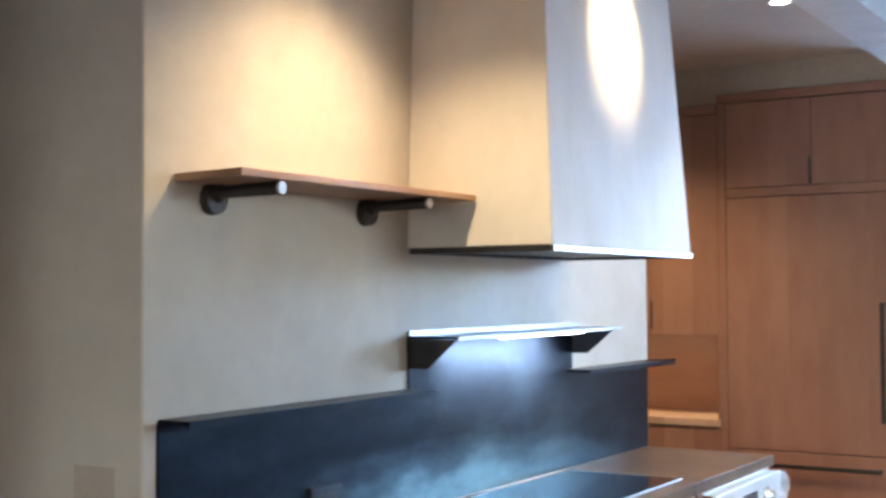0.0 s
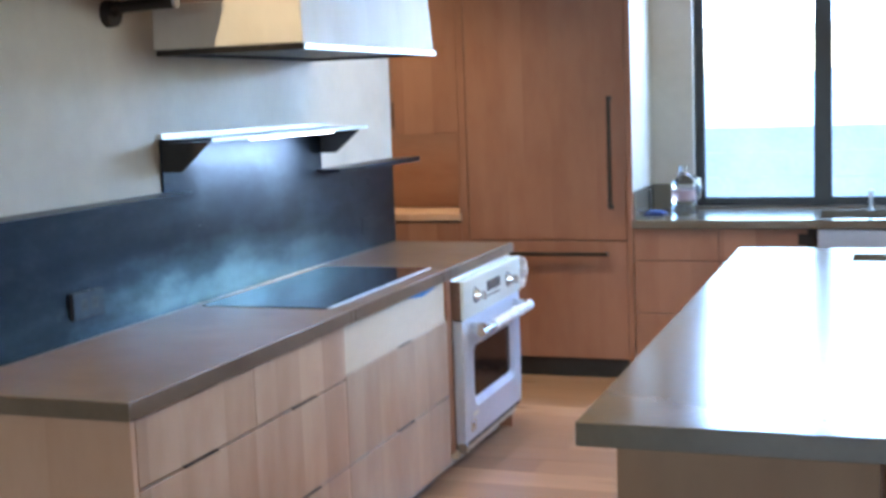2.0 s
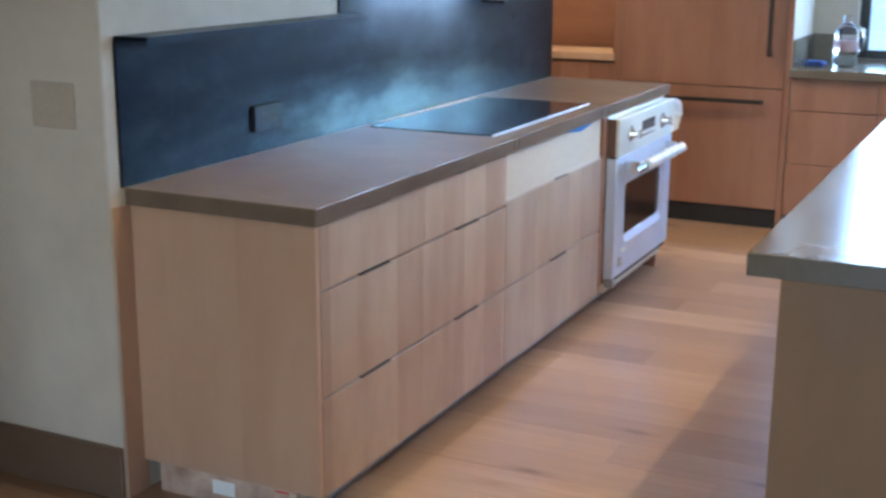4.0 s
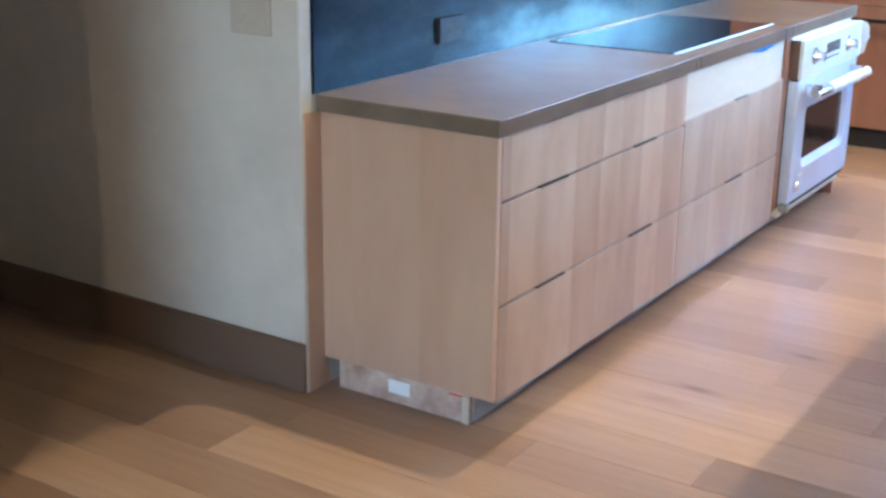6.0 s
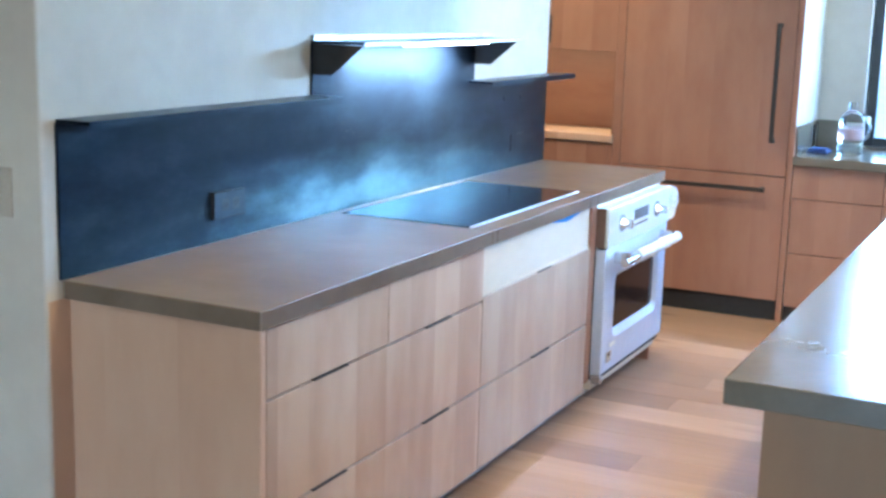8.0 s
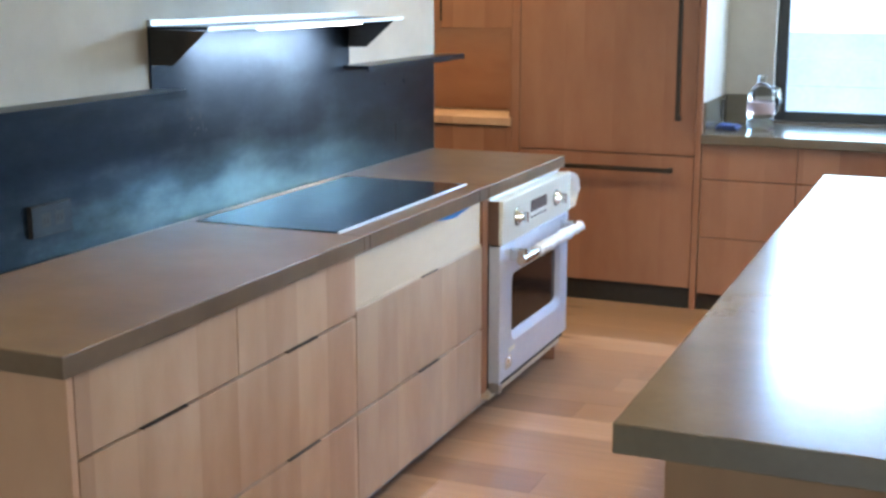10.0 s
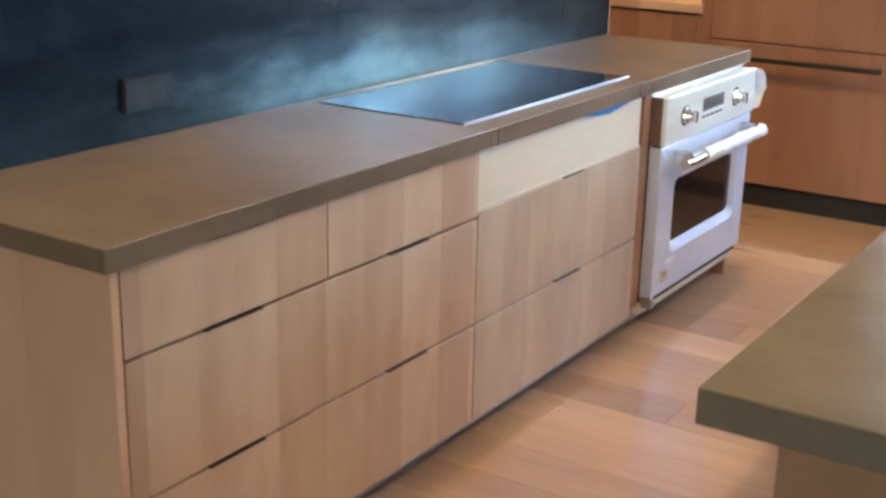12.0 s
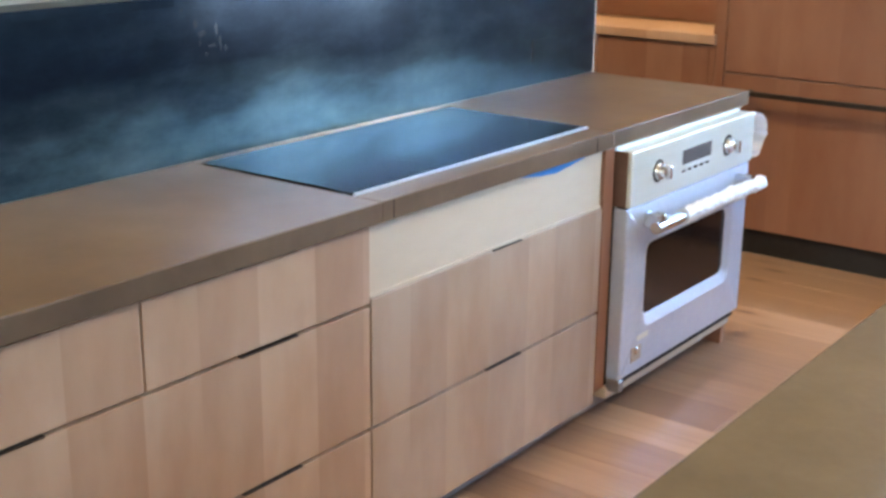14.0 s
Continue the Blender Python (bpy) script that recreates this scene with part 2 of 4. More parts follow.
SHELFW = staved_wood("shelf_walnut", "x", ((0.30, 0.17, 0.09), (0.36, 0.21, 0.12)), width=9.0, grain="y")
PLY = mottled("bare_plywood", (0.52, 0.44, 0.335), (0.57, 0.49, 0.38), scale=3, fine=30, rough=(0.55, 0.7), bumps=0.03, stretch=(1, 0.4, 1.2), speck=0.1)
TOE = mottled("raw_toe_board", (0.36, 0.34, 0.33), (0.46, 0.43, 0.41), scale=5, fine=50, rough=(0.6, 0.8), bumps=0.05)
CHIP = mottled("raw_chipboard", (0.33, 0.20, 0.15), (0.62, 0.47, 0.38), scale=11, fine=60, rough=(0.6, 0.8), bumps=0.2)
DARK = plain("shadow_black", (0.012, 0.010, 0.010), 0.7)
CHROME = plain("polished_chrome", (0.74, 0.74, 0.75), 0.14, 1.0, var=0.04)
FLANGE = plain("oven_flange", (0.30, 0.27, 0.25), 0.38, 0.9)
BROWNM = plain("browned_steel", (0.15, 0.085, 0.060), 0.5, 0.3)
GAP = plain("carcass_dark", (0.030, 0.020, 0.015), 0.8)
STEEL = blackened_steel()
EDGE = mottled("bare_steel_edge", (0.34, 0.36, 0.38), (0.46, 0.48, 0.50), scale=6, fine=80, rough=(0.30, 0.4), bumps=0.02, metal=1.0)
BLACKM = plain("dark_bronze", (0.045, 0.038, 0.034), 0.42, 0.7)
HOB = plain("hob_glass", (0.012, 0.014, 0.018), 0.10, 0.0)
PANEL = mottled("satin_panel", (0.66, 0.68, 0.63), (0.76, 0.78, 0.73), scale=4, fine=140, rough=(0.32, 0.42), bumps=0.01, metal=0.45, stretch=(1, 0.2, 6))
STAIN = mottled("brushed_stainless", (0.60, 0.60, 0.60), (0.72, 0.72, 0.72), scale=4, fine=140, rough=(0.29, 0.38), bumps=0.01, metal=1.0, stretch=(1, 0.2, 6))
FILM = mottled("filmed_steel", (0.50, 0.55, 0.66), (0.59, 0.64, 0.75), scale=3, fine=60, rough=(0.30, 0.42), bumps=0.0, metal=0.45)
DISPLAY = plain("display_grey", (0.10, 0.10, 0.105), 0.2)
OVENG = plain("oven_glass", (0.016, 0.009, 0.008), 0.12)
OVENG.node_tree.nodes["Principled BSDF"].inputs["Specular IOR Level"].default_value = 0.25
CLEAR = clear("clear_pane", 0.0, ior=1.02)
PET = clear("bottle_plastic", 0.06, (0.92, 0.95, 0.97), 1.3)
LABEL = clear("pink_label", 0.25, (0.95, 0.72, 0.74), 1.2)
LABEL.node_tree.nodes["Principled BSDF"].inputs["Transmission Weight"].default_value = 0.7
CLOUDY = clear("cloudy_wrap", 0.30, (0.92, 0.92, 0.93), 1.3)
CLOUDY.node_tree.nodes["Principled BSDF"].inputs["Transmission Weight"].default_value = 0.45
WHITE = plain("white_card", (0.80, 0.80, 0.80), 0.6, var=0.03)
REDM = plain("red_paint", (0.55, 0.06, 0.05), 0.5)
BLUET = plain("blue_tape", (0.03, 0.22, 0.62), 0.6)
CHALK = plain("chalk_grey", (0.028, 0.032, 0.040), 0.42, 1.0)
PLATE = plain("beige_plate", (0.44, 0.365, 0.29), 0.5, var=0.03)
DULL = plain("dull_steel_plate", (0.045, 0.052, 0.062), 0.4, 1.0)
SOCKET = plain("dark_plastic", (0.018, 0.018, 0.020), 0.55)
FRAME = plain("window_frame_black", (0.020, 0.022, 0.028), 0.4)
BASEB = staved_wood("baseboard_wood", "z", ((0.135, 0.086, 0.058), (0.16, 0.104, 0.070)), width=3.0, grain="x")
OAK = floor_wood()
LED = glowing("lamp_face", (1.0, 0.86, 0.66), 5.0)
STRIP = glowing("strip_face", (0.95, 0.97, 1.0), 2.0)
SIDING = mottled("pale_fence", (0.37, 0.44, 0.52), (0.47, 0.54, 0.61), scale=2, fine=25, rough=(0.7, 0.9), bumps=0.1)
SIDING_FAR = mottled("pale_hillside", (0.30, 0.37, 0.44), (0.42, 0.49, 0.56), scale=0.05, fine=0.6, rough=(0.85, 0.95), bumps=0.0)
GROUND = mottled("dry_ground", (0.26, 0.23, 0.18), (0.36, 0.32, 0.26), scale=0.6, fine=9, rough=(0.8, 0.95), bumps=0.2)


# ---- building blocks ----
def box(bm, x0, x1, y0, y1, z0, z1, bevel=0.0, steps=1):
    """An upright box added to bm, its edges rounded by bevel."""
    made = bmesh.ops.create_cube(bm, size=1.0)["verts"]
    for v in made:
        v.co = Vector((x0 + (v.co.x + 0.5) * (x1 - x0), y0 + (v.co.y + 0.5) * (y1 - y0), z0 + (v.co.z + 0.5) * (z1 - z0)))
    if bevel:
        edges = list({e for v in made for e in v.link_edges})
        bmesh.ops.bevel(bm, geom=edges, offset=bevel, segments=steps, profile=0.5, affect="EDGES")
    return bm


def one_box(*dims, bevel=0.0, steps=1):
    return box(bmesh.new(), *dims, bevel=bevel, steps=steps)


def rod(bm, a, b, r0, r1=None, sides=20):
    """A round bar from a to b, its radius going from r0 to r1."""
    a, b = Vector(a), Vector(b)
    r1 = r0 if r1 is None else r1
    m = Matrix.Translation((a + b) / 2) @ (b - a).to_track_quat("Z", "Y").to_matrix().to_4x4()
    bmesh.ops.create_cone(bm, cap_ends=True, segments=sides, radius1=r0, radius2=r1, depth=(b - a).length, matrix=m)
    return bm


def slab(bm, outline, axis, lo, hi):
    """A flat plate: an outline in the two other axes, thick from lo to hi along axis."""
    def put(u, v, w):
        return {"x": (w, u, v), "y": (u, w, v), "z": (u, v, w)}[axis]
    rings = [[bm.verts.new(put(u, v, w)) for u, v in outline] for w in (lo, hi)]
    n = len(outline)
    bm.faces.new(rings[0]), bm.faces.new(rings[1])
    for i in range(n):
        bm.faces.new((rings[0][i], rings[0][(i + 1) % n], rings[1][(i + 1) % n], rings[1][i]))
    bmesh.ops.recalc_face_normals(bm, faces=bm.faces[:])
    return bm


def turned(bm, x, y, profile, sides=24):
    """A turned body about an upright axis; profile: (radius, z) from the bottom up."""
    rings = [[bm.verts.new((x + r * math.cos(2 * math.pi * k / sides), y + r * math.sin(2 * math.pi * k / sides), z)) for k in range(sides)] for r, z in profile]
    for lo, hi in zip(rings, rings[1:]):
        for k in range(sides):
            bm.faces.new((lo[k], lo[(k + 1) % sides], hi[(k + 1) % sides], hi[k]))
    bm.faces.new(rings[0][::-1]), bm.faces.new(rings[-1])
    return bm


def tube(points, r, sides=12):
    """A bent round pipe through points."""
    bm = bmesh.new()
    pts = [Vector(p) for p in points]
    rings = []
    for i, p in enumerate(pts):
        d = (pts[min(i + 1, len(pts) - 1)] - pts[max(i - 1, 0)]).normalized()
        q = d.to_track_quat("Z", "Y")
        rings.append([bm.verts.new(p + q @ Vector((r * math.cos(2 * math.pi * k / sides), r * math.sin(2 * math.pi * k / sides), 0))) for k in range(sides)])
    for lo, hi in zip(rings, rings[1:]):
        best = min(range(sides), key=lambda s: (lo[0].co - hi[s].co).length)
        for k in range(sides):
            bm.faces.new((lo[k], lo[(k + 1) % sides], hi[(k + 1 + best) % sides], hi[(k + best) % sides]))
    bm.faces.new(rings[0][::-1]), bm.faces.new(rings[-1])
    bmesh.ops.recalc_face_normals(bm, faces=bm.faces[:])
    return bm


ORIGIN = {}


def mesh_of(name, bm, mat, smooth=False):
    me = bpy.data.meshes.new(name)
    bm.to_mesh(me)
    bm.free()
    if smooth:
        me.shade_smooth()
        me.set_sharp_from_angle(angle=radians(40))
    me.materials.append(mat)
    return me


def thing(name, at, label, category, group=""):
    ob = new(name)
    ob.empty_display_size = 0.05
    ob.location = at
    ORIGIN[ob] = Vector(at)
    return tagged(ob, label, category, group)


def part(name, bm, mat, parent, label="", smooth=False):
    """One mesh under a thing or a part; bm is in world coordinates."""
    at = ORIGIN[parent]
    bmesh.ops.translate(bm, verts=bm.verts[:], vec=-at)
    ob = new(name, mesh_of(name, bm, mat, smooth))
    ob.parent = parent
    ORIGIN[ob] = at
    return tagged(ob, label)


def solid(name, bm, mat, label, category, kind="", smooth=False, at=None):
    """A thing or a piece of the setting that is one mesh."""
    at = Vector(at) if at else Vector((0, 0, 0))
    bmesh.ops.translate(bm, verts=bm.verts[:], vec=-at)
    ob = new(name, mesh_of(name, bm, mat, smooth))
    ob.location = at
    ORIGIN[ob] = at
    return tagged(ob, label, category, "", kind)


# ---- the large structure ----
WALL_X, WALL_END, WALL_NEAR, FAR, BACK = -0.014, 3.325, -0.055, 4.40, 5.02


def build_shell():
    # the kitchen wall turns a corner and runs off into the hall: one body
    bm = slab(bmesh.new(), [(-3.2, WALL_NEAR), (WALL_X, WALL_NEAR), (WALL_X, WALL_END), (-0.154, WALL_END), (-0.154, 0.095), (-3.2, 0.095)], "z", 0, CEIL)
    upright = [e for e in bm.edges if abs(e.verts[0].co.z - e.verts[1].co.z) > 1 and e.verts[0].co.x > -0.02]
    bmesh.ops.bevel(bm, geom=upright, offset=0.008, segments=3, profile=0.5, affect="EDGES")
    solid("wall_west", bm, PLASTER, "beige trowelled plaster kitchen wall, its near end turning into a hall", "wall", "structure", True)
    solid("wall_partition", one_box(-3.2, -0.05, -1.45, -1.31, 0, CEIL), PLASTER, "plaster partition on the other side of the hall", "wall", "structure")
    solid("wall_hall", one_box(-3.34, -3.2, -6.1, 0.095, 0, CEIL), PLASTER, "plaster wall at the end of the hall", "wall", "structure")
    solid("wall_passage", one_box(-1.74, -1.6, 0.095, BACK + 0.14, 0, CEIL), PLASTER, "plaster wall of the side passage", "wall", "structure")
    # the window wall, with its opening
    bm = bmesh.new()
    wx0, wx1, wz0, wz1 = 1.235, 3.445, 0.925, 2.42
    box(bm, -1.6, wx0, BACK, BACK + 0.18, 0, CEIL)
    box(bm, wx1, 5.5, BACK, BACK + 0.18, 0, CEIL)
    box(bm, wx0, wx1, BACK, BACK + 0.18, 0, wz0 - 0.009)
    box(bm, wx0, wx1, BACK, BACK + 0.18, wz1, CEIL)
    solid("wall_window", bm, PLASTER, "beige plaster wall with a wide black-framed window", "wall", "structure")
    solid("wall_fin", one_box(0.958, 0.985, FAR + 0.024, BACK, 0.0, CEIL), PLASTER, "plaster return beside the tall cabinets", "wall", "structure")
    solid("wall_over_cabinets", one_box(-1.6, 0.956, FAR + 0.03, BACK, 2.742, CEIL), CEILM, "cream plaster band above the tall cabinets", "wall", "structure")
    # walls behind the walker with glazed openings
    bm = bmesh.new()
    box(bm, -3.2, 0.9, -6.25, -6.1, 0, CEIL), box(bm, 2.8, 5.5, -6.25, -6.1, 0, CEIL)
    box(bm, 0.9, 2.8, -6.25, -6.1, 0, 0.35), box(bm, 0.9, 2.8, -6.25, -6.1, 2.55, CEIL)
    solid("wall_south", bm, PLASTER, "plaster wall with a wide opening", "wall", "structure")
    bm = bmesh.new()
    box(bm, 5.5, 5.65, -6.25, BACK + 0.18, 0, 1.75), box(bm, 5.5, 5.65, -6.25, BACK + 0.18, 2.65, CEIL)
    box(bm, 5.5, 5.65, -6.25, 1.8, 1.75, 2.65), box(bm, 5.5, 5.65, 4.4, BACK + 0.18, 1.75, 2.65)
    solid("wall_east", bm, PLASTER, "plaster side wall with a high strip opening", "wall", "structure")
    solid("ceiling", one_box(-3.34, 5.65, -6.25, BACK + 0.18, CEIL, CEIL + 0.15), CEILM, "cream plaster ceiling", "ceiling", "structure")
    # the dropped beam
    bm = one_box(1.058, 1.275, -2.0, 3.76, 2.748, CEIL, bevel=0.004)
    solid("soffit", bm, BEAM, "grey plaster dropped beam under the ceiling", "beam", "structure")
    bm = bmesh.new()
    box(bm, -3.19, WALL_X, WALL_NEAR - 0.016, WALL_NEAR, 0, 0.162, bevel=0.003)
    solid("baseboard", bm, BASEB, "dark brown wooden baseboard", "baseboard", "structure")
    solid("ground", one_box(-400, 400, -400, 400, -0.40, -0.30), GROUND, "dry pale ground outside", "ground", "structure")


build_shell()


def build_window():
    f0, f1, z0, z1 = BACK + 0.06, BACK + 0.12, 0.93, 2.41
    w = solid("window_1", one_box(1.24, 1.295, f0, f1, z0, z1, bevel=0.004), FRAME, "wide black metal window over the sink counter", "window", "structure")
    x = 1.295
    for k in range(3):
        x1 = x + 0.630
        part("window_frame", one_box(x, x1, f0, f1, z0, z0 + 0.05, bevel=0.004), FRAME, w)
        part("window_frame", one_box(x, x1, f0, f1, z1 - 0.05, z1, bevel=0.004), FRAME, w)
        pane = part("pane", one_box(x, x1, f0 + 0.025, f0 + 0.031, z0 + 0.05, z1 - 0.05), CLEAR, w, "clear glass pane")
        pane.visible_shadow = False
        part("mullion", one_box(x1, x1 + (0.102 if k < 2 else 0.05), f0 - 0.01, f1, z0, z1, bevel=0.004), FRAME, w)
        x = x1 + 0.102
    part("window_sill", one_box(1.237, 3.443, BACK - 0.001, BACK + 0.18, 0.916, 0.929, bevel=0.002), CONCRETE, w)


build_window()


def build_outside():
    fence = thing("garden_fence", (2, 9.0, -0.3), "pale grey board fence beyond the window", "fence")
    for k in range(7):
        part("board", one_box(-6, 10, 9.0, 9.04, -0.3 + k * 0.225, -0.3 + k * 0.225 + 0.221, bevel=0.004), SIDING, fence)
    for k in range(5):
        part("post", one_box(-5.5 + k * 3.6, -5.4 + k * 3.6, 9.04, 9.14, -0.3, 1.28), SIDING, fence)
    # far rise of ground with an uneven crest
    rng, bm, prev = random.Random(8), bmesh.new(), None
    for i in range(90):
        x = -90 + i * 2.2
        crest = 1.6 + 1.6 * math.sin(i * 0.21) ** 2 + 1.1 * math.sin(i * 0.067 + 1) + 1.5 * rng.random()
        ring = [bm.verts.new((x, y, z)) for y, z in ((60, -0.32), (100 + 4 * rng.random(), crest * 0.55), (130, crest), (190, -0.32))]
        if prev:
            for k in range(3):
                bm.faces.new((prev[k], ring[k], ring[k + 1], prev[k + 1]))
        prev = ring
    bmesh.ops.recalc_face_normals(bm, faces=bm.faces[:])
    solid("backdrop", bm, SIDING_FAR, "hazy pale hillside far beyond the window", "hillside", "structure", True)


build_outside()


# ---- base cabinets along the kitchen wall ----
FX = 0.600   # plane of the drawer fronts
Z_TOP, Z_B, Z_C, Z_BOT = 0.868, 0.684, 0.378, 0.086
CT0, CT1 = 0.876, 0.925


def drawer(parent, y0, y1, z0, z1, mat, pulls=(), front=FX):
    d = part("drawer_front", one_box(front - 0.022, front, y0, y1, z0, z1, bevel=0.0015), mat, parent)
    for a, b in pulls:
        part("finger_pull", one_box(front - 0.012, front + 0.0015, a, b, z1 - 0.0012, z1 + 0.0036, bevel=0.0006), BLACKM, d, "dark metal edge pull")
    return d


def build_base_cabinets():
    g = 0.004
    near = thing("base_cabinet", (0.3, 0.68, 0), "pale cherry drawer cabinet, four flush drawers, next to the end wall", "cabinet", "base cabinets along the wall")
    part("body", one_box(0.01, FX - 0.024, 0.062, 1.313, 0.088, 0.874), GAP, near)
    part("end_panel", one_box(-0.010, FX, 0.028, 0.049, 0.097, 0.874, bevel=0.0015), ENDS, near, "pale cherry end panel with upright grain")
    part("toe_kick", one_box(0.50, 0.518, 0.062, 1.313, 0.0, 0.088), TOE, near, "raw greyish toe board")
    part("scribe", one_box(WALL_X + 0.0005, -0.0105, WALL_NEAR + 0.010, 0.049, 0.0, 0.874), ENDS, near)
    part("end_plinth", one_box(0.035, 0.515, 0.043, 0.060, 0.0, 0.096, bevel=0.001), CHIP, near, "raw chipboard plinth end")
    part("plinth_corner", one_box(0.492, 0.516, 0.036, 0.043, 0.0, 0.085), PLY, near)
    part("paper_label", one_box(0.225, 0.302, 0.0405, 0.0428, 0.032, 0.074), WHITE, near, "white paper label on the plinth")
    part("marker_line", one_box(0.445, 0.490, 0.0405, 0.0428, 0.080, 0.085), REDM, near, "red pencil mark")
    drawer(near, 0.052, 0.664, Z_B + g, Z_TOP, FRONTS, [(0.28, 0.452)])
    drawer(near, 0.668, 1.312, Z_B + g, Z_TOP, FRONTS, [(0.905, 1.078)])
    drawer(near, 0.052, 1.312, Z_C + g, Z_B - g, FRONTS, [(0.27, 0.444), (0.911, 1.078)])
    drawer(near, 0.052, 1.312, Z_BOT, Z_C - g, FRONTS, [(0.27, 0.444), (0.905, 1.081)])
    hobc = thing("base_cabinet", (0.3, 1.83, 0), "pale cherry cabinet under the hob with a bare plywood top panel", "cabinet", "base cabinets along the wall")
    part("body", one_box(0.01, FX - 0.024, 1.317, 2.352, 0.088, 0.874), GAP, hobc)
    part("toe_kick", one_box(0.50, 0.518, 1.317, 2.352, 0.0, 0.088), TOE, hobc, "raw greyish toe board")
    part("top_panel", one_box(FX - 0.03, FX - 0.010, 1.317, 2.350, 0.700, 0.874), PLY, hobc, "bare pale plywood panel, front still missing")
    drawer(hobc, 1.317, 2.350, Z_C + g, 0.697, FRONTS2, [(1.80, 1.93)])
    drawer(hobc, 1.317, 2.350, Z_BOT, Z_C - g, FRONTS2, [(1.78, 1.942)])
    part("toe_clip", one_box(0.518, 0.560, 1.835, 1.850, 0.050, 0.086, bevel=0.002), BLACKM, hobc, "small dark metal toe clip")
    part("panel_ledge", one_box(FX - 0.0098, FX - 0.004, 1.318, 2.349, 0.698, 0.706, bevel=0.001), PLY, hobc)
    ovenc = thing("oven_housing", (0.3, 2.84, 0), "cherry oven housing with reddish filler strips", "cabinet", "base cabinets along the wall")
    part("filler_strip", one_box(FX - 0.06, FX, 2.354, 2.408, 0.12, 0.874, bevel=0.001), CHERRY, ovenc)
    part("side_panel", one_box(0.01, FX - 0.01, 3.272, 3.286, 0.0, 0.874), CHERRY, ovenc)
    part("plinth", one_box(0.50, 0.518, 2.354, 3.272, 0.0, 0.10), TOE, ovenc, "raw greyish toe board")
    part("top_rail", one_box(FX - 0.05, FX + 0.004, 2.408, 3.272, 0.866, 0.875), PLY, ovenc)
    part("bottom_rail", one_box(FX - 0.05, FX + 0.012, 2.40, 3.272, 0.085, 0.118, bevel=0.001), PLY, ovenc)
    bm = bmesh.new()
    slab(bm, [(1.86, 0.8745), (2.30, 0.8745), (2.24, 0.862), (2.10, 0.846), (2.02, 0.852), (1.93, 0.864)], "x", FX - 0.009, FX - 0.0075)
    solid("masking_tape", bm, BLUET, "torn strip of blue masking tape under the worktop", "tape", at=(FX - 0.008, 2.08, 0.846))


build_base_cabinets()


def build_worktop():
    top = thing("worktop", (0.31, 1.64, CT0), "brown polished concrete worktop in three slabs", "worktop")
    part("slab", one_box(-0.004, 0.62, 0.0, 1.334, CT0, CT1, bevel=0.003, steps=2), CONCRETE, top)
    part("slab", one_box(-0.004, 0.62, 2.362, 3.283, CT0, CT1, bevel=0.003, steps=2), CONCRETE, top)
    part("front_strip", one_box(0.537, 0.6195, 1.335, 2.361, CT0, CT1 - 0.0004, bevel=0.002), CONCRETE, top)
    part("back_strip", one_box(-0.004, 0.030, 1.335, 2.361, CT0, CT1 - 0.0004, bevel=0.001), CONCRETE, top)
    part("seam", one_box(0.6195, 0.6203, 1.372, 1.375, CT0 + 0.002, CT1 - 0.003), GAP, top)
    part("seam", one_box(0.6195, 0.6203, 2.268, 2.271, CT0 + 0.002, CT1 - 0.003), GAP, top)
    hob = thing("induction_hob", (0.28, 1.85, CT0), "wide black glass induction hob let into the worktop", "hob")
    part("glass", one_box(0.034, 0.530, 1.340, 2.356, 0.915, 0.9275, bevel=0.0015), HOB, hob)
    part("trim", one_box(0.530, 0.5355, 1.338, 2.358, 0.912, 0.9295, bevel=0.001), STAIN, hob, "bright metal edge trim")
    part("trim", one_box(0.0305, 0.034, 1.338, 2.358, 0.912, 0.9270, bevel=0.001), BLACKM, hob, "dark metal edge trim")
    part("tray", one_box(0.05, 0.51, 1.36, 2.34, 0.876, 0.915), DARK, hob)


build_worktop()


def rounded(y0, y1, z0, z1, r, n=5):
    """Outline of a rectangle with rounded corners."""
    out = []
    for cy, cz, a0 in ((y1 - r, z1 - r, 0.0), (y0 + r, z1 - r, 0.5), (y0 + r, z0 + r, 1.0), (y1 - r, z0 + r, 1.5)):
        out += [(cy + r * math.cos(math.pi * (a0 + 0.5 * k / n)), cz + r * math.sin(math.pi * (a0 + 0.5 * k / n))) for k in range(n + 1)]
    return out


def crumpled(a, b, r, rings, seed, sides=11):
    """A wrinkled sleeve of film round a bar from a to b."""
    rng, bm = random.Random(seed), bmesh.new()
    a, b = Vector(a), Vector(b)
    q = (b - a).to_track_quat("Z", "Y")
    made = []
    for i in range(rings):
        c, swell = a.lerp(b, i / (rings - 1)), r * (0.95 + 0.30 * rng.random())
        made.append([bm.verts.new(c + q @ Vector((swell * (0.9 + 0.22 * rng.random()) * math.cos(2 * math.pi * k / sides), swell * (0.9 + 0.22 * rng.random()) * math.sin(2 * math.pi * k / sides), 0))) for k in range(sides)])
    for lo, hi in zip(made, made[1:]):
        for k in range(sides):
            bm.faces.new((lo[k], lo[(k + 1) % sides], hi[(k + 1) % sides], hi[k]))
    bm.faces.new(made[0][::-1]), bm.faces.new(made[-1])
    return bm


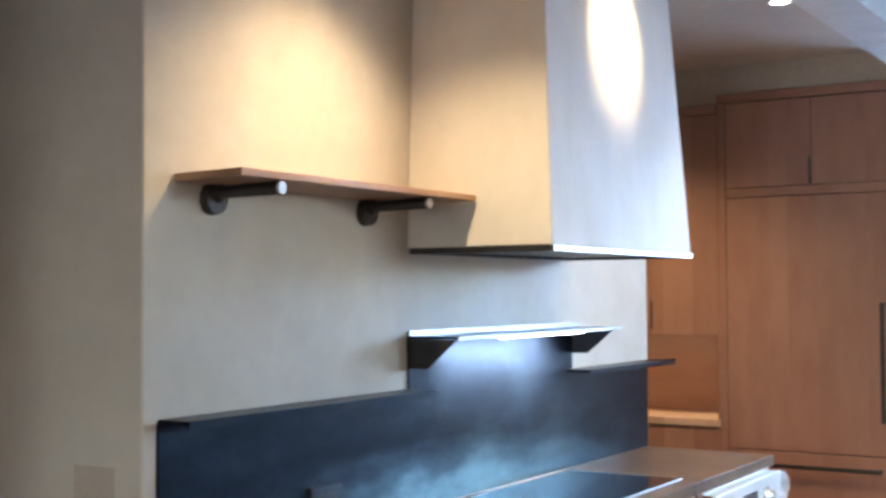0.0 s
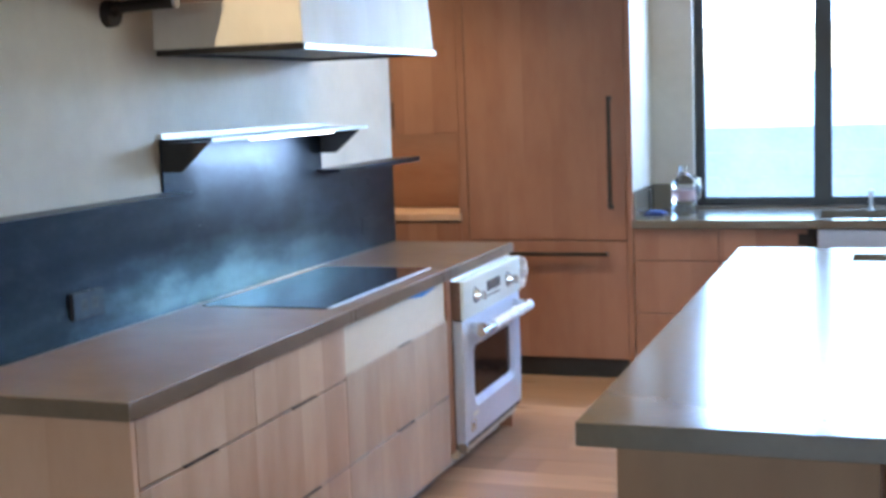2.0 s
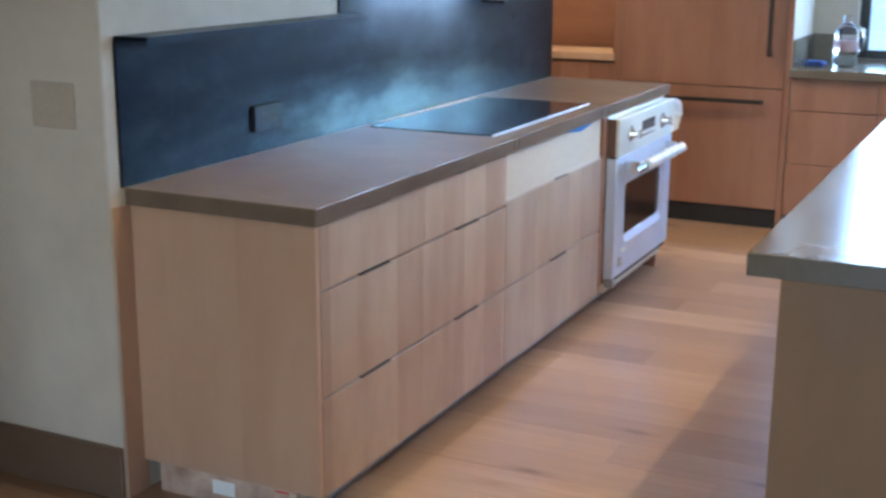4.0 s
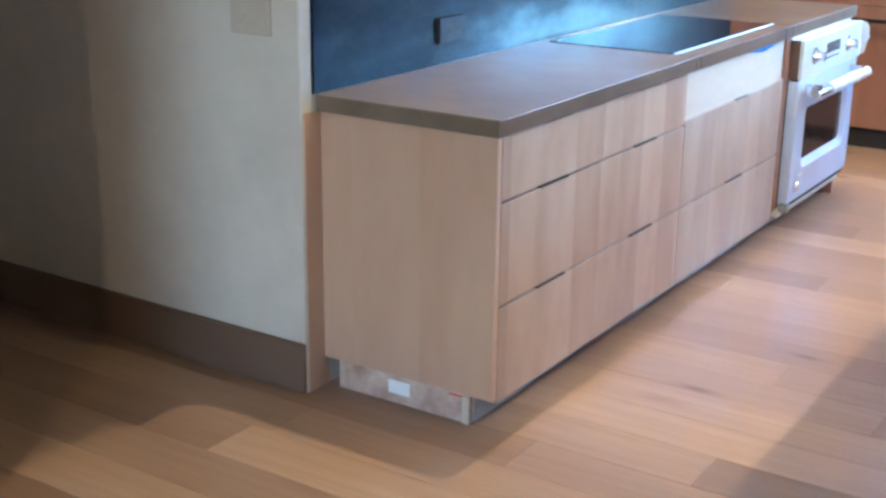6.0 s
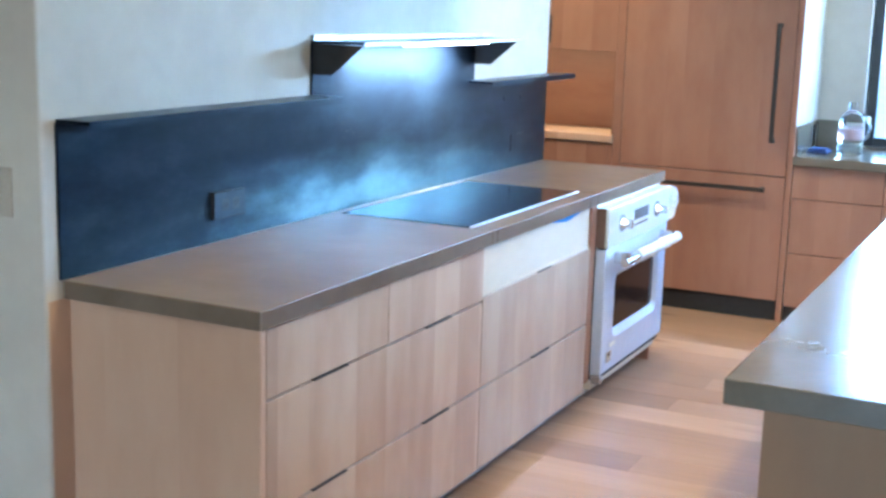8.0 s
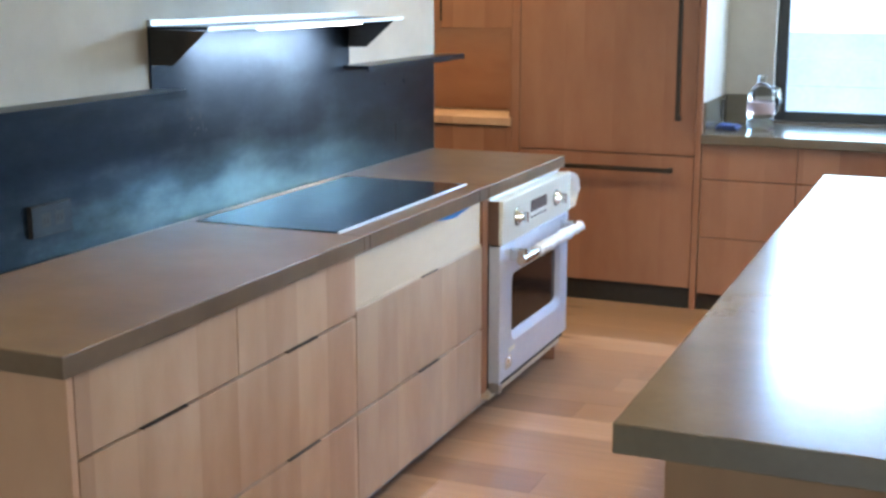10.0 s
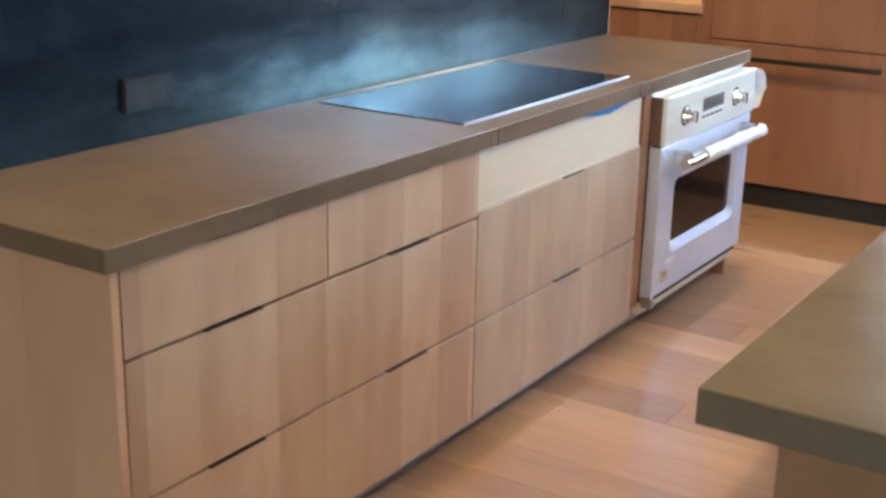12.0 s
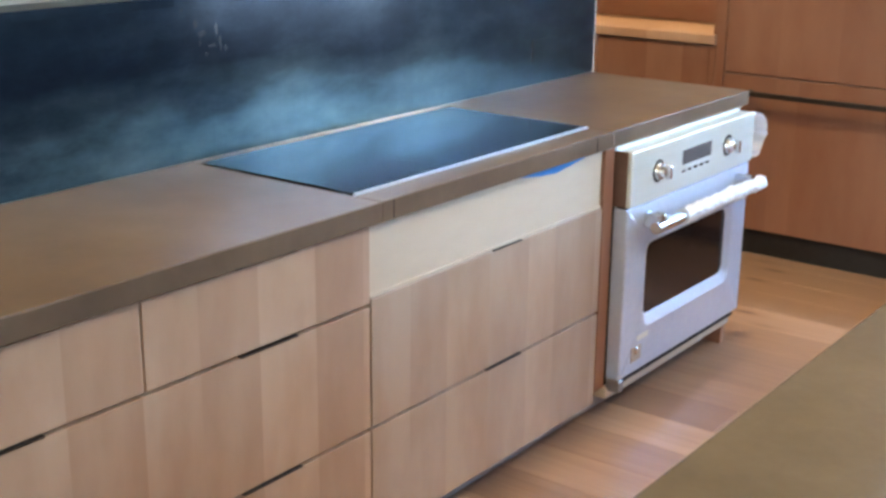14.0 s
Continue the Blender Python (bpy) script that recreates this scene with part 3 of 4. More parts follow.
def build_oven():
    o = thing("wall_oven", (0.35, 2.84, 0.118), "stainless built-in oven still under blue-white protective film", "oven")
    y0, y1 = 2.412, 3.268
    part("body", one_box(0.03, 0.600, y0 + 0.01, y1 - 0.01, 0.118, 0.865), STAIN, o)
    part("control_box", one_box(0.601, 0.633, y0 + 0.0105, y1 - 0.004, 0.692, 0.856), PANEL, o)
    part("side_flange", one_box(0.596, 0.640, y0 + 0.0005, y0 + 0.0095, 0.692, 0.856), BROWNM, o, "brownish steel side of the control panel")
    part("side_gap", one_box(0.585, 0.601, y0 - 0.003, y0 + 0.010, 0.125, 0.69), DARK, o)
    ctrl = part("control_panel", one_box(0.634, 0.655, y0 + 0.004, y1, 0.690, 0.858, bevel=0.004, steps=2), PANEL, o, "satin stainless control panel")
    bm = one_box(0.6545, 0.6565, 2.735, 2.935, 0.765, 0.812, bevel=0.0008)
    part("display", bm, DISPLAY, ctrl, "grey display window")
    for k in range(5):
        part("button", one_box(0.6545, 0.6572, 2.735 + k * 0.041, 2.735 + k * 0.041 + 0.022, 0.742, 0.749), OVENG, ctrl)
    for y, z in ((2.578, 0.776), (3.06, 0.775)):
        knob = part("knob", rod(bmesh.new(), (0.655, y, z), (0.668, y, z), 0.028, 0.025), CHROME, ctrl, "round steel knob", True)
        part("knob_grip", box(rod(bmesh.new(), (0.668, y, z), (0.684, y, z), 0.018, 0.015), 0.682, 0.700, y - 0.006, y + 0.006, z - 0.020, z + 0.020, bevel=0.002), CHROME, knob, "bright knob grip")
        part("knob_ring", rod(bmesh.new(), (0.6552, y, z), (0.6572, y, z), 0.036, 0.035), BLACKM, knob, "dark ring round the knob", True)
    # the door, built round its window
    wy0, wy1, wz0, wz1 = 2.575, 3.135, 0.318, 0.542
    da, db, dc, dd = y0 + 0.004, y1, 0.148, 0.684
    lines = ((0.602, rounded(da, db, dc, dd, 0.006)), (0.643, rounded(da, db, dc, dd, 0.006)), (0.646, rounded(da + 0.003, db - 0.003, dc + 0.003, dd - 0.003, 0.006)),
             (0.646, rounded(wy0 - 0.044, wy1 + 0.030, wz0 - 0.046, wz1 + 0.030, 0.046)), (0.649, rounded(wy0 - 0.034, wy1 + 0.022, wz0 - 0.037, wz1 + 0.020, 0.042)),
             (0.646, rounded(wy0 - 0.026, wy1 + 0.016, wz0 - 0.031, wz1 + 0.014, 0.038)), (0.628, rounded(wy0, wy1, wz0, wz1, 0.028)))
    bm = bmesh.new()
    rings = [[bm.verts.new((x, y, z)) for y, z in line] for x, line in lines]
    bm.faces.new(rings[0])
    for p, q in zip(rings, rings[1:]):
        for k in range(len(p)):
            bm.faces.new((p[k], p[(k + 1) % len(p)], q[(k + 1) % len(p)], q[k]))
    bmesh.ops.recalc_face_normals(bm, faces=bm.faces[:])
    door = part("door", bm, FILM, o, "oven door under bluish film", True)
    part("gap", one_box(0.606, 0.640, y0 + 0.008, y1 - 0.004, 0.684, 0.690), DARK, o, "dark gap over the door")
    part("window_glass", one_box(0.6285, 0.630, wy0 - 0.010, wy1 + 0.010, wz0 - 0.010, wz1 + 0.010), OVENG, door, "dark brown oven glass")
    badge = part("badge", one_box(0.646, 0.649, 2.485, 2.545, 0.185, 0.232, bevel=0.001), PLATE, door, "small square beige badge")
    part("stud", rod(bmesh.new(), (0.649, 2.513, 0.218), (0.653, 2.513, 0.218), 0.013, 0.009), CHROME, badge, "bright round stud", True)
    part("corner_foot", one_box(0.604, 0.650, y0 - 0.002, y0 + 0.030, 0.108, 0.146, bevel=0.004), FLANGE, o, "small dark foot at the corner")
    part("film_tag", one_box(0.646, 0.6468, 2.520, 2.590, 0.246, 0.264), PANEL, door, "small white film tag")
    part("vent_slot", one_box(0.612, 0.632, y0 + 0.02, y1 - 0.01, 0.124, 0.146), DARK, o, "dark vent slot")
    h = part("handle", rod(bmesh.new(), (0.705, 2.485, 0.625), (0.705, 3.205, 0.625), 0.0185, sides=28), CHROME, door, "polished steel bar handle", True)
    part("wrap", crumpled((0.705, 2.66, 0.625), (0.705, 3.235, 0.625), 0.0225, 26, 5), CLOUDY, h, "clear crumpled plastic wrap")
    for y in (2.53, 3.165):
        part("bracket", one_box(0.646, 0.712, y - 0.014, y + 0.014, 0.612, 0.662, bevel=0.006, steps=2), CHROME, h)
    # film peeling off in loops at the far corner
    for lean, drop, tall in ((0.055, 0.0, 0.064), (0.038, -0.022, 0.070)):
        rng, bm, prev = random.Random(int(lean * 1000)), bmesh.new(), None
        for i in range(15):
            a = i * math.pi / 14
            y, z = 3.268 + lean * math.sin(a) + 0.005 * (rng.random() - 0.5), 0.79 + drop + tall * math.cos(a)
            p, q = bm.verts.new((0.616 + 0.010 * rng.random(), y, z)), bm.verts.new((0.652 + 0.022 * math.sin(a) + 0.008 * rng.random(), y + 0.006 * rng.random(), z))
            if prev:
                bm.faces.new((prev[0], prev[1], q, p))
            prev = (p, q)
        bmesh.ops.solidify(bm, geom=bm.faces[:], thickness=0.0015)
        part("film_loop", bm, CLOUDY, ctrl, "loop of clear protective film")


build_oven()


def build_backsplash():
    b = thing("backsplash", (0.004, 1.65, CT1), "patinated blackened steel backsplash with stepped ledges", "backsplash")
    low, high, x0, x1 = 1.335, 1.52, WALL_X + 0.0005, -0.005
    foot = CT1 + 0.0005
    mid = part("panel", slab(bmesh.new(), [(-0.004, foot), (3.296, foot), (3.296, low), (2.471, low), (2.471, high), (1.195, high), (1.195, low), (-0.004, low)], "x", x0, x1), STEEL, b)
    part("ledge", one_box(x0, 0.100, 0.0, 1.215, low, low + 0.010, bevel=0.001), STEEL, mid, "narrow steel ledge")
    part("lip", one_box(0.100, 0.102, 0.0, 1.215, low - 0.012, low + 0.0105), STEEL, mid, "folded steel lip")
    part("ledge", one_box(x0, 0.100, 2.42, 3.40, low, low + 0.010, bevel=0.001), STEEL, mid, "narrow steel ledge")
    part("lip", one_box(0.100, 0.102, 2.42, 3.40, low - 0.012, low + 0.0105), STEEL, mid, "folded steel lip")
    shelf = part("shelf", one_box(x0, 0.195, 1.196, 2.535, high, high + 0.008, bevel=0.001), STEEL, mid, "deeper steel shelf over the hob")
    part("front_lip", one_box(0.195, 0.198, 1.196, 2.535, high - 0.004, high + 0.009), EDGE, mid, "bright steel edge")
    part("back_lip", one_box(x0, 0.0, 1.196, 2.535, high + 0.008, high + 0.026), EDGE, mid, "bright steel upstand")
    for y in (1.196, 2.466):
        bm = slab(bmesh.new(), [(x0, high), (0.190, high - 0.004), (0.070, 1.415), (x0, 1.415)], "y", y, y + 0.004)
        part("bracket", bm, DARK, mid, "dark triangular steel gusset")
    part("strip_light", one_box(0.159, 0.171, 1.53, 2.23, high - 0.010, high), STRIP, mid, "slim strip light")
    # chalk smears and two pale cover discs
    rng = random.Random(4)
    for y, z, w, h in ((1.372, 1.262, 0.010, 0.013), (1.392, 1.238, 0.016, 0.010), (1.440, 1.246, 0.007, 0.020), (1.452, 1.212, 0.006, 0.024), (1.425, 1.205, 0.018, 0.007),
                       (1.405, 1.186, 0.012, 0.006), (1.470, 1.196, 0.009, 0.008), (1.33, 1.30, 0.005, 0.005), (1.385, 1.215, 0.005, 0.010)):
        n = 11
        bm = slab(bmesh.new(), [(y + w * (0.45 + 0.6 * rng.random()) * math.cos(2 * math.pi * k / n), z + h * (0.45 + 0.6 * rng.random()) * math.sin(2 * math.pi * k / n)) for k in range(n)], "x", x1, x1 + 0.0005)
        part("chalk_mark", bm, CHALK, mid, "pale chalky smear")
    for y, z in ((2.80, 1.252), (2.985, 1.250)):
        part("fixing_disc", rod(bmesh.new(), (x1, y, z), (x1 + 0.003, y, z), 0.014), CHALK, mid, "pale round fixing", True)
    y0, z0 = 0.635, 1.000
    o = thing("outlet", (x1, y0 + 0.076, z0), "dark horizontal power outlet on the steel backsplash", "outlet", "outlets")
    part("box_edge", one_box(x1, x1 + 0.013, y0 - 0.004, y0 + 0.154, z0 - 0.003, z0 + 0.080), DARK, o)
    part("cover_plate", one_box(x1 + 0.013, x1 + 0.0145, y0 - 0.002, y0 + 0.152, z0, z0 + 0.077, bevel=0.0005), DULL, o)
    for k in (0.032, 0.086):
        s = part("socket", one_box(x1 + 0.0145, x1 + 0.0150, y0 + k, y0 + k + 0.036, z0 + 0.020, z0 + 0.057), SOCKET, o)
        for d in (0.010, 0.023):
            part("slot", one_box(x1 + 0.0150, x1 + 0.0154, y0 + k + d, y0 + k + d + 0.003, z0 + 0.030, z0 + 0.047), DARK, s)
    y0, z0 = 2.885, 1.002
    o = thing("outlet", (x1, y0 + 0.076, z0), "steel-covered power outlet, dark at one edge", "outlet", "outlets")
    part("box_edge", one_box(x1, x1 + 0.0016, y0 - 0.005, y0 + 0.003, z0, z0 + 0.078), DARK, o)
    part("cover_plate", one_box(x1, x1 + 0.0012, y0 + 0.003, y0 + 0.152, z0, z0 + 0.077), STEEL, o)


build_backsplash()


def build_hood():
    h = thing("range_hood", (0.27, 1.81, 1.81), "tapering plaster range hood with a steel rim", "hood")
    bm = bmesh.new()
    z0, z1, t = 1.832, CEIL, (CEIL - 1.832) / 0.868
    y0, y1, x1 = 1.196, 2.432, 0.555
    low = [(WALL_X + 0.0005, y0, z0), (x1, y0, z0), (x1, y1, z0), (WALL_X + 0.0005, y1, z0)]
    top = [(WALL_X + 0.0005, y0 + 0.045 * t, z1), (x1 - 0.045 * t, y0 + 0.045 * t, z1), (x1 - 0.045 * t, y1 - 0.07 * t, z1), (WALL_X + 0.0005, y1 - 0.07 * t, z1)]
    a, b = [bm.verts.new(v) for v in low], [bm.verts.new(v) for v in top]
    bm.faces.new(a[::-1]), bm.faces.new(b)
    for i in range(4):
        bm.faces.new((a[i], a[(i + 1) % 4], b[(i + 1) % 4], b[i]))
    bmesh.ops.bevel(bm, geom=[e for e in bm.edges], offset=0.005, segments=2, profile=0.5, affect="EDGES")
    part("shell", bm, HOODP, h, "smooth pale plaster shell")
    bm = bmesh.new()
    box(bm, 0.002, x1 + 0.002, y0 - 0.003, y0 + 0.03, 1.812, 1.832), box(bm, 0.002, x1 + 0.002, y1 - 0.03, y1 + 0.003, 1.812, 1.832), box(bm, 0.002, 0.03, y0 + 0.03, y1 - 0.03, 1.812, 1.832)
    part("rim", bm, BLACKM, h, "dark steel rim")
    part("front_rim", one_box(x1 - 0.03, x1 + 0.006, y0 + 0.0, y1 + 0.003, 1.811, 1.8325, bevel=0.002), EDGE, h, "bright steel front rim")
    part("filter", one_box(0.05, x1 - 0.05, y0 + 0.05, y1 - 0.05, 1.822, 1.832), BLACKM, h)


build_hood()


def build_wood_shelf():
    s = thing("wall_shelf", (0.13, 0.62, 1.98), "brown wooden shelf on two black pipe brackets", "shelf")
    bm = slab(bmesh.new(), [(WALL_X + 0.001, 0.060), (0.262, 0.020), (0.272, 1.192), (WALL_X + 0.001, 1.192)], "z", 1.984, 2.006)
    bmesh.ops.bevel(bm, geom=bm.edges[:], offset=0.003, segments=2, profile=0.5, affect="EDGES")
    part("board", bm, SHELFW, s, "brown wood board with angled end")
    for y in (0.205, 0.945):
        p = part("bracket", rod(bmesh.new(), (0.012, y, 1.962), (0.238, y, 1.966), 0.0185), BLACKM, s, "black pipe bracket", True)
        part("flange", rod(rod(bmesh.new(), (WALL_X + 0.001, y, 1.945), (0.014, y, 1.945), 0.046, 0.043, 28), (0.014, y, 1.958), (0.034, y, 1.962), 0.026, 0.024), BLACKM, p, "round wall flange", True)
        part("end_cap", rod(bmesh.new(), (0.238, y, 1.966), (0.246, y, 1.966), 0.0205, 0.018), FLANGE, p, "pale steel end cap", True)


build_wood_shelf()


# ---- tall cabinets ----
def bar_handle(parent, a, b, off):
    """A flat bar handle from a to b, held off the front by two short posts."""
    (x0, z0), (x1, z1) = a, b
    w = 0.011
    h = part("handle", one_box(min(x0, x1) - w, max(x0, x1) + w, FAR - off - 0.014, FAR - off, min(z0, z1) - w, max(z0, z1) + w, bevel=0.002), BLACKM, parent, "dark bronze bar handle")
    for x, z in (a, b):
        part("post", one_box(x - w, x + w, FAR - off, FAR, z - w, z + w), BLACKM, h)


def build_tall_cabinets():
    t = thing("fridge_cabinet", (0.47, FAR + 0.3, 0), "floor-to-ceiling cherry cabinet with a panelled fridge", "cabinet", "tall cabinets")
    part("body", one_box(-0.012, 0.957, FAR + 0.024, BACK - 0.01, 0.0, 2.74), GAP, t)
    part("stile", one_box(-0.030, 0.014, FAR - 0.002, FAR + 0.022, 0.0, 2.735, bevel=0.001), CHERRY, t)
    part("stile", one_box(0.956, 0.987, FAR - 0.002, FAR + 0.022, 0.0, 2.735, bevel=0.001), CHERRY, t)
    part("crown", one_box(-0.034, 0.990, FAR - 0.006, FAR + 0.028, 2.738, 2.790, bevel=0.003), CHERRY_FLAT, t, "plain cherry crown rail")
    part("rail", one_box(0.016, 0.954, FAR - 0.001, FAR + 0.022, 2.202, 2.252, bevel=0.001), CHERRY_FLAT, t)
    for x0, x1 in ((0.017, 0.496), (0.500, 0.953)):
        part("upper_door", one_box(x0, x1, FAR, FAR + 0.022, 2.256, 2.732, bevel=0.0015), CHERRY, t)
    part("edge_pull", one_box(0.486, 0.496, FAR - 0.012, FAR - 0.0005, 2.262, 2.41, bevel=0.002), BLACKM, t, "dark edge pull")
    fd = part("fridge_door", one_box(0.017, 0.953, FAR, FAR + 0.022, 0.800, 2.198, bevel=0.0015), CHERRY, t, "tall reddish cherry door panel")
    bar_handle(fd, (0.868, 0.99), (0.868, 1.60), 0.035)
    fz = part("freezer_drawer", one_box(0.017, 0.953, FAR, FAR + 0.022, 0.112, 0.794, bevel=0.0015), CHERRY, t, "reddish cherry drawer panel")
    bar_handle(fz, (0.15, 0.722), (0.835, 0.722), 0.035)
    part("toe_kick", one_box(0.0, 0.958, FAR + 0.012, FAR + 0.023, 0.0, 0.108), DARK, t, "black recessed plinth")
    n = thing("niche_cabinet", (-0.6, FAR + 0.3, 0), "cherry cabinet with an open lit niche", "cabinet", "tall cabinets")
    x0, x1 = -1.25, -0.032
    part("upper_body", one_box(x0, x1, FAR + 0.024, BACK - 0.01, 1.425, 2.735), CHERRY, n)
    for a, b in ((x0, -0.86), (-0.857, -0.447), (-0.443, x1)):
        part("upper_door", one_box(a, b, FAR, FAR + 0.022, 1.425, 2.68, bevel=0.0015), CHERRY, n)
    part("edge_pull", one_box(-0.443, -0.436, FAR - 0.01, FAR, 1.46, 1.62, bevel=0.001), BLACKM, n)
    part("crown", one_box(x0, x1 - 0.004, FAR - 0.004, FAR + 0.03, 2.684, 2.735, bevel=0.002), CHERRY_FLAT, n)
    part("niche_back", one_box(x0, x1, FAR + 0.40, FAR + 0.42, 0.955, 1.425), CHERRY_FLAT, n)
    part("niche_side", one_box(-0.045, x1, FAR + 0.002, FAR + 0.40, 0.955, 1.425), CHERRY, n)
    part("niche_shelf", one_box(x0, x1, FAR - 0.012, FAR + 0.40, 0.912, 0.953, bevel=0.002), ENDS, n, "pale wooden niche shelf")
    part("base_body", one_box(x0, x1, FAR + 0.024, BACK - 0.01, 0.10, 0.908), GAP, n)
    for a, b in ((x0, -0.63), (-0.627, x1 - 0.03)):
        part("base_door", one_box(a, b, FAR, FAR + 0.022, 0.112, 0.904, bevel=0.0015), CHERRY, n)
    part("base_stile", one_box(x1 - 0.027, x1, FAR - 0.002, FAR + 0.022, 0.0, 0.908), CHERRY, n)
    part("toe_kick", one_box(x0, x1 - 0.03, FAR + 0.06, FAR + 0.08, 0.0, 0.10), DARK, n)


build_tall_cabinets()


# ---- sink counter under the window ----
SC0, SC1 = 0.868, 0.915


def build_sink_counter():
    c = thing("sink_cabinet", (2.2, FAR + 0.3, 0), "cherry drawer cabinet under the window counter", "cabinet")
    part("body", one_box(0.99, 4.9, FAR + 0.024, BACK - 0.01, 0.0, 0.865), GAP, c)
    for x0, x1 in ((0.992, 1.46), (1.464, 1.93)):
        for z0, z1 in ((0.688, 0.862), (0.388, 0.684), (0.09, 0.384)):
            part("drawer_front", one_box(x0, x1, FAR + 0.002, FAR + 0.023, z0, z1, bevel=0.0015), CHERRY, c)
    for x0, x1 in ((1.934, 2.40), (2.404, 2.86)):
        part("door", one_box(x0, x1, FAR + 0.002, FAR + 0.023, 0.09, 0.60, bevel=0.0015), CHERRY, c)
    part("door", one_box(2.864, 4.89, FAR + 0.002, FAR + 0.023, 0.09, 0.862, bevel=0.0015), CHERRY, c)
    part("apron", one_box(1.985, 2.86, FAR - 0.012, FAR + 0.023, 0.61, 0.864, bevel=0.006, steps=2), FILM, c, "pale metal sink apron")
    part("side_gap", one_box(1.884, 1.953, FAR - 0.001, FAR + 0.002, 0.776, 0.838), DARK, c, "dark unfinished gap beside the apron")
    w = thing("sink_worktop", (2.2, FAR + 0.3, SC0), "grey-brown concrete worktop under the window", "worktop")
    sx0, sx1, sy0, sy1 = 1.985, 2.86, FAR + 0.10, FAR + 0.50
    part("slab", one_box(0.988, sx0, FAR - 0.028, BACK - 0.002, SC0, SC1, bevel=0.002), ISLC, w)
    part("slab", one_box(sx1, 4.9, FAR - 0.028, BACK - 0.002, SC0, SC1, bevel=0.002), ISLC, w)
    part("front_strip", one_box(sx0, sx1, FAR - 0.028, sy0, SC0, SC1 - 0.0004), ISLC, w)
    part("back_strip", one_box(sx0, sx1, sy1, BACK - 0.002, SC0, SC1 - 0.0004), ISLC, w)
    part("upstand", one_box(0.9865, 0.998, FAR + 0.03, BACK - 0.012, SC1, 1.070), ISLC, w)
    part("upstand", one_box(0.988, 1.232, BACK - 0.012, BACK - 0.002, SC1, 1.070), ISLC, w)
    s = thing("kitchen_sink", (2.42, FAR + 0.3, 0.66), "dark undermount sink below the window", "sink")
    bm = bmesh.new()
    box(bm, sx0, sx1, sy0, sy1, 0.66, 0.67), box(bm, sx0, sx0 + 0.01, sy0, sy1, 0.67, 0.865), box(bm, sx1 - 0.01, sx1, sy0, sy1, 0.67, 0.865)
    box(bm, sx0, sx1, sy0, sy0 + 0.01, 0.67, 0.865), box(bm, sx0, sx1, sy1 - 0.01, sy1, 0.67, 0.865)
    part("basin", bm, BLACKM, s)
    outlet = thing("outlet", (0.999, FAR + 0.45, 0.96), "dark power outlet on the counter upstand", "outlet")
    part("cover_plate", one_box(0.998, 1.006, FAR + 0.42, FAR + 0.49, 0.935, 1.05, bevel=0.002), BLACKM, outlet)


build_sink_counter()


def faucet(x, y, z, top, dx, dy, label):
    """A bar tap: base, upright, spout and lever."""
    f = thing("faucet", (x, y, z), label, "faucet")
    part("base", turned(bmesh.new(), x, y, [(0.028, z), (0.028, z + 0.006), (0.022, z + 0.012), (0.021, z + 0.10)]), STAIN, f, "", True)
    part("spout", tube([(x, y, z + 0.10), (x, y, top - 0.05), (x + dx * 0.08, y + dy * 0.08, top - 0.012), (x + dx * 0.3, y + dy * 0.3, top), (x + dx * 0.7, y + dy * 0.7, top - 0.01), (x + dx, y + dy, top - 0.07)], 0.010), STAIN, f, "", True)
    part("lever", rod(bmesh.new(), (x + 0.018, y, z + 0.07), (x + 0.085, y, z + 0.11), 0.007, 0.005), STAIN, f, "", True)


faucet(2.36, BACK - 0.10, SC1, 1.275, 0.0, -0.17, "tall steel tap behind the window sink")


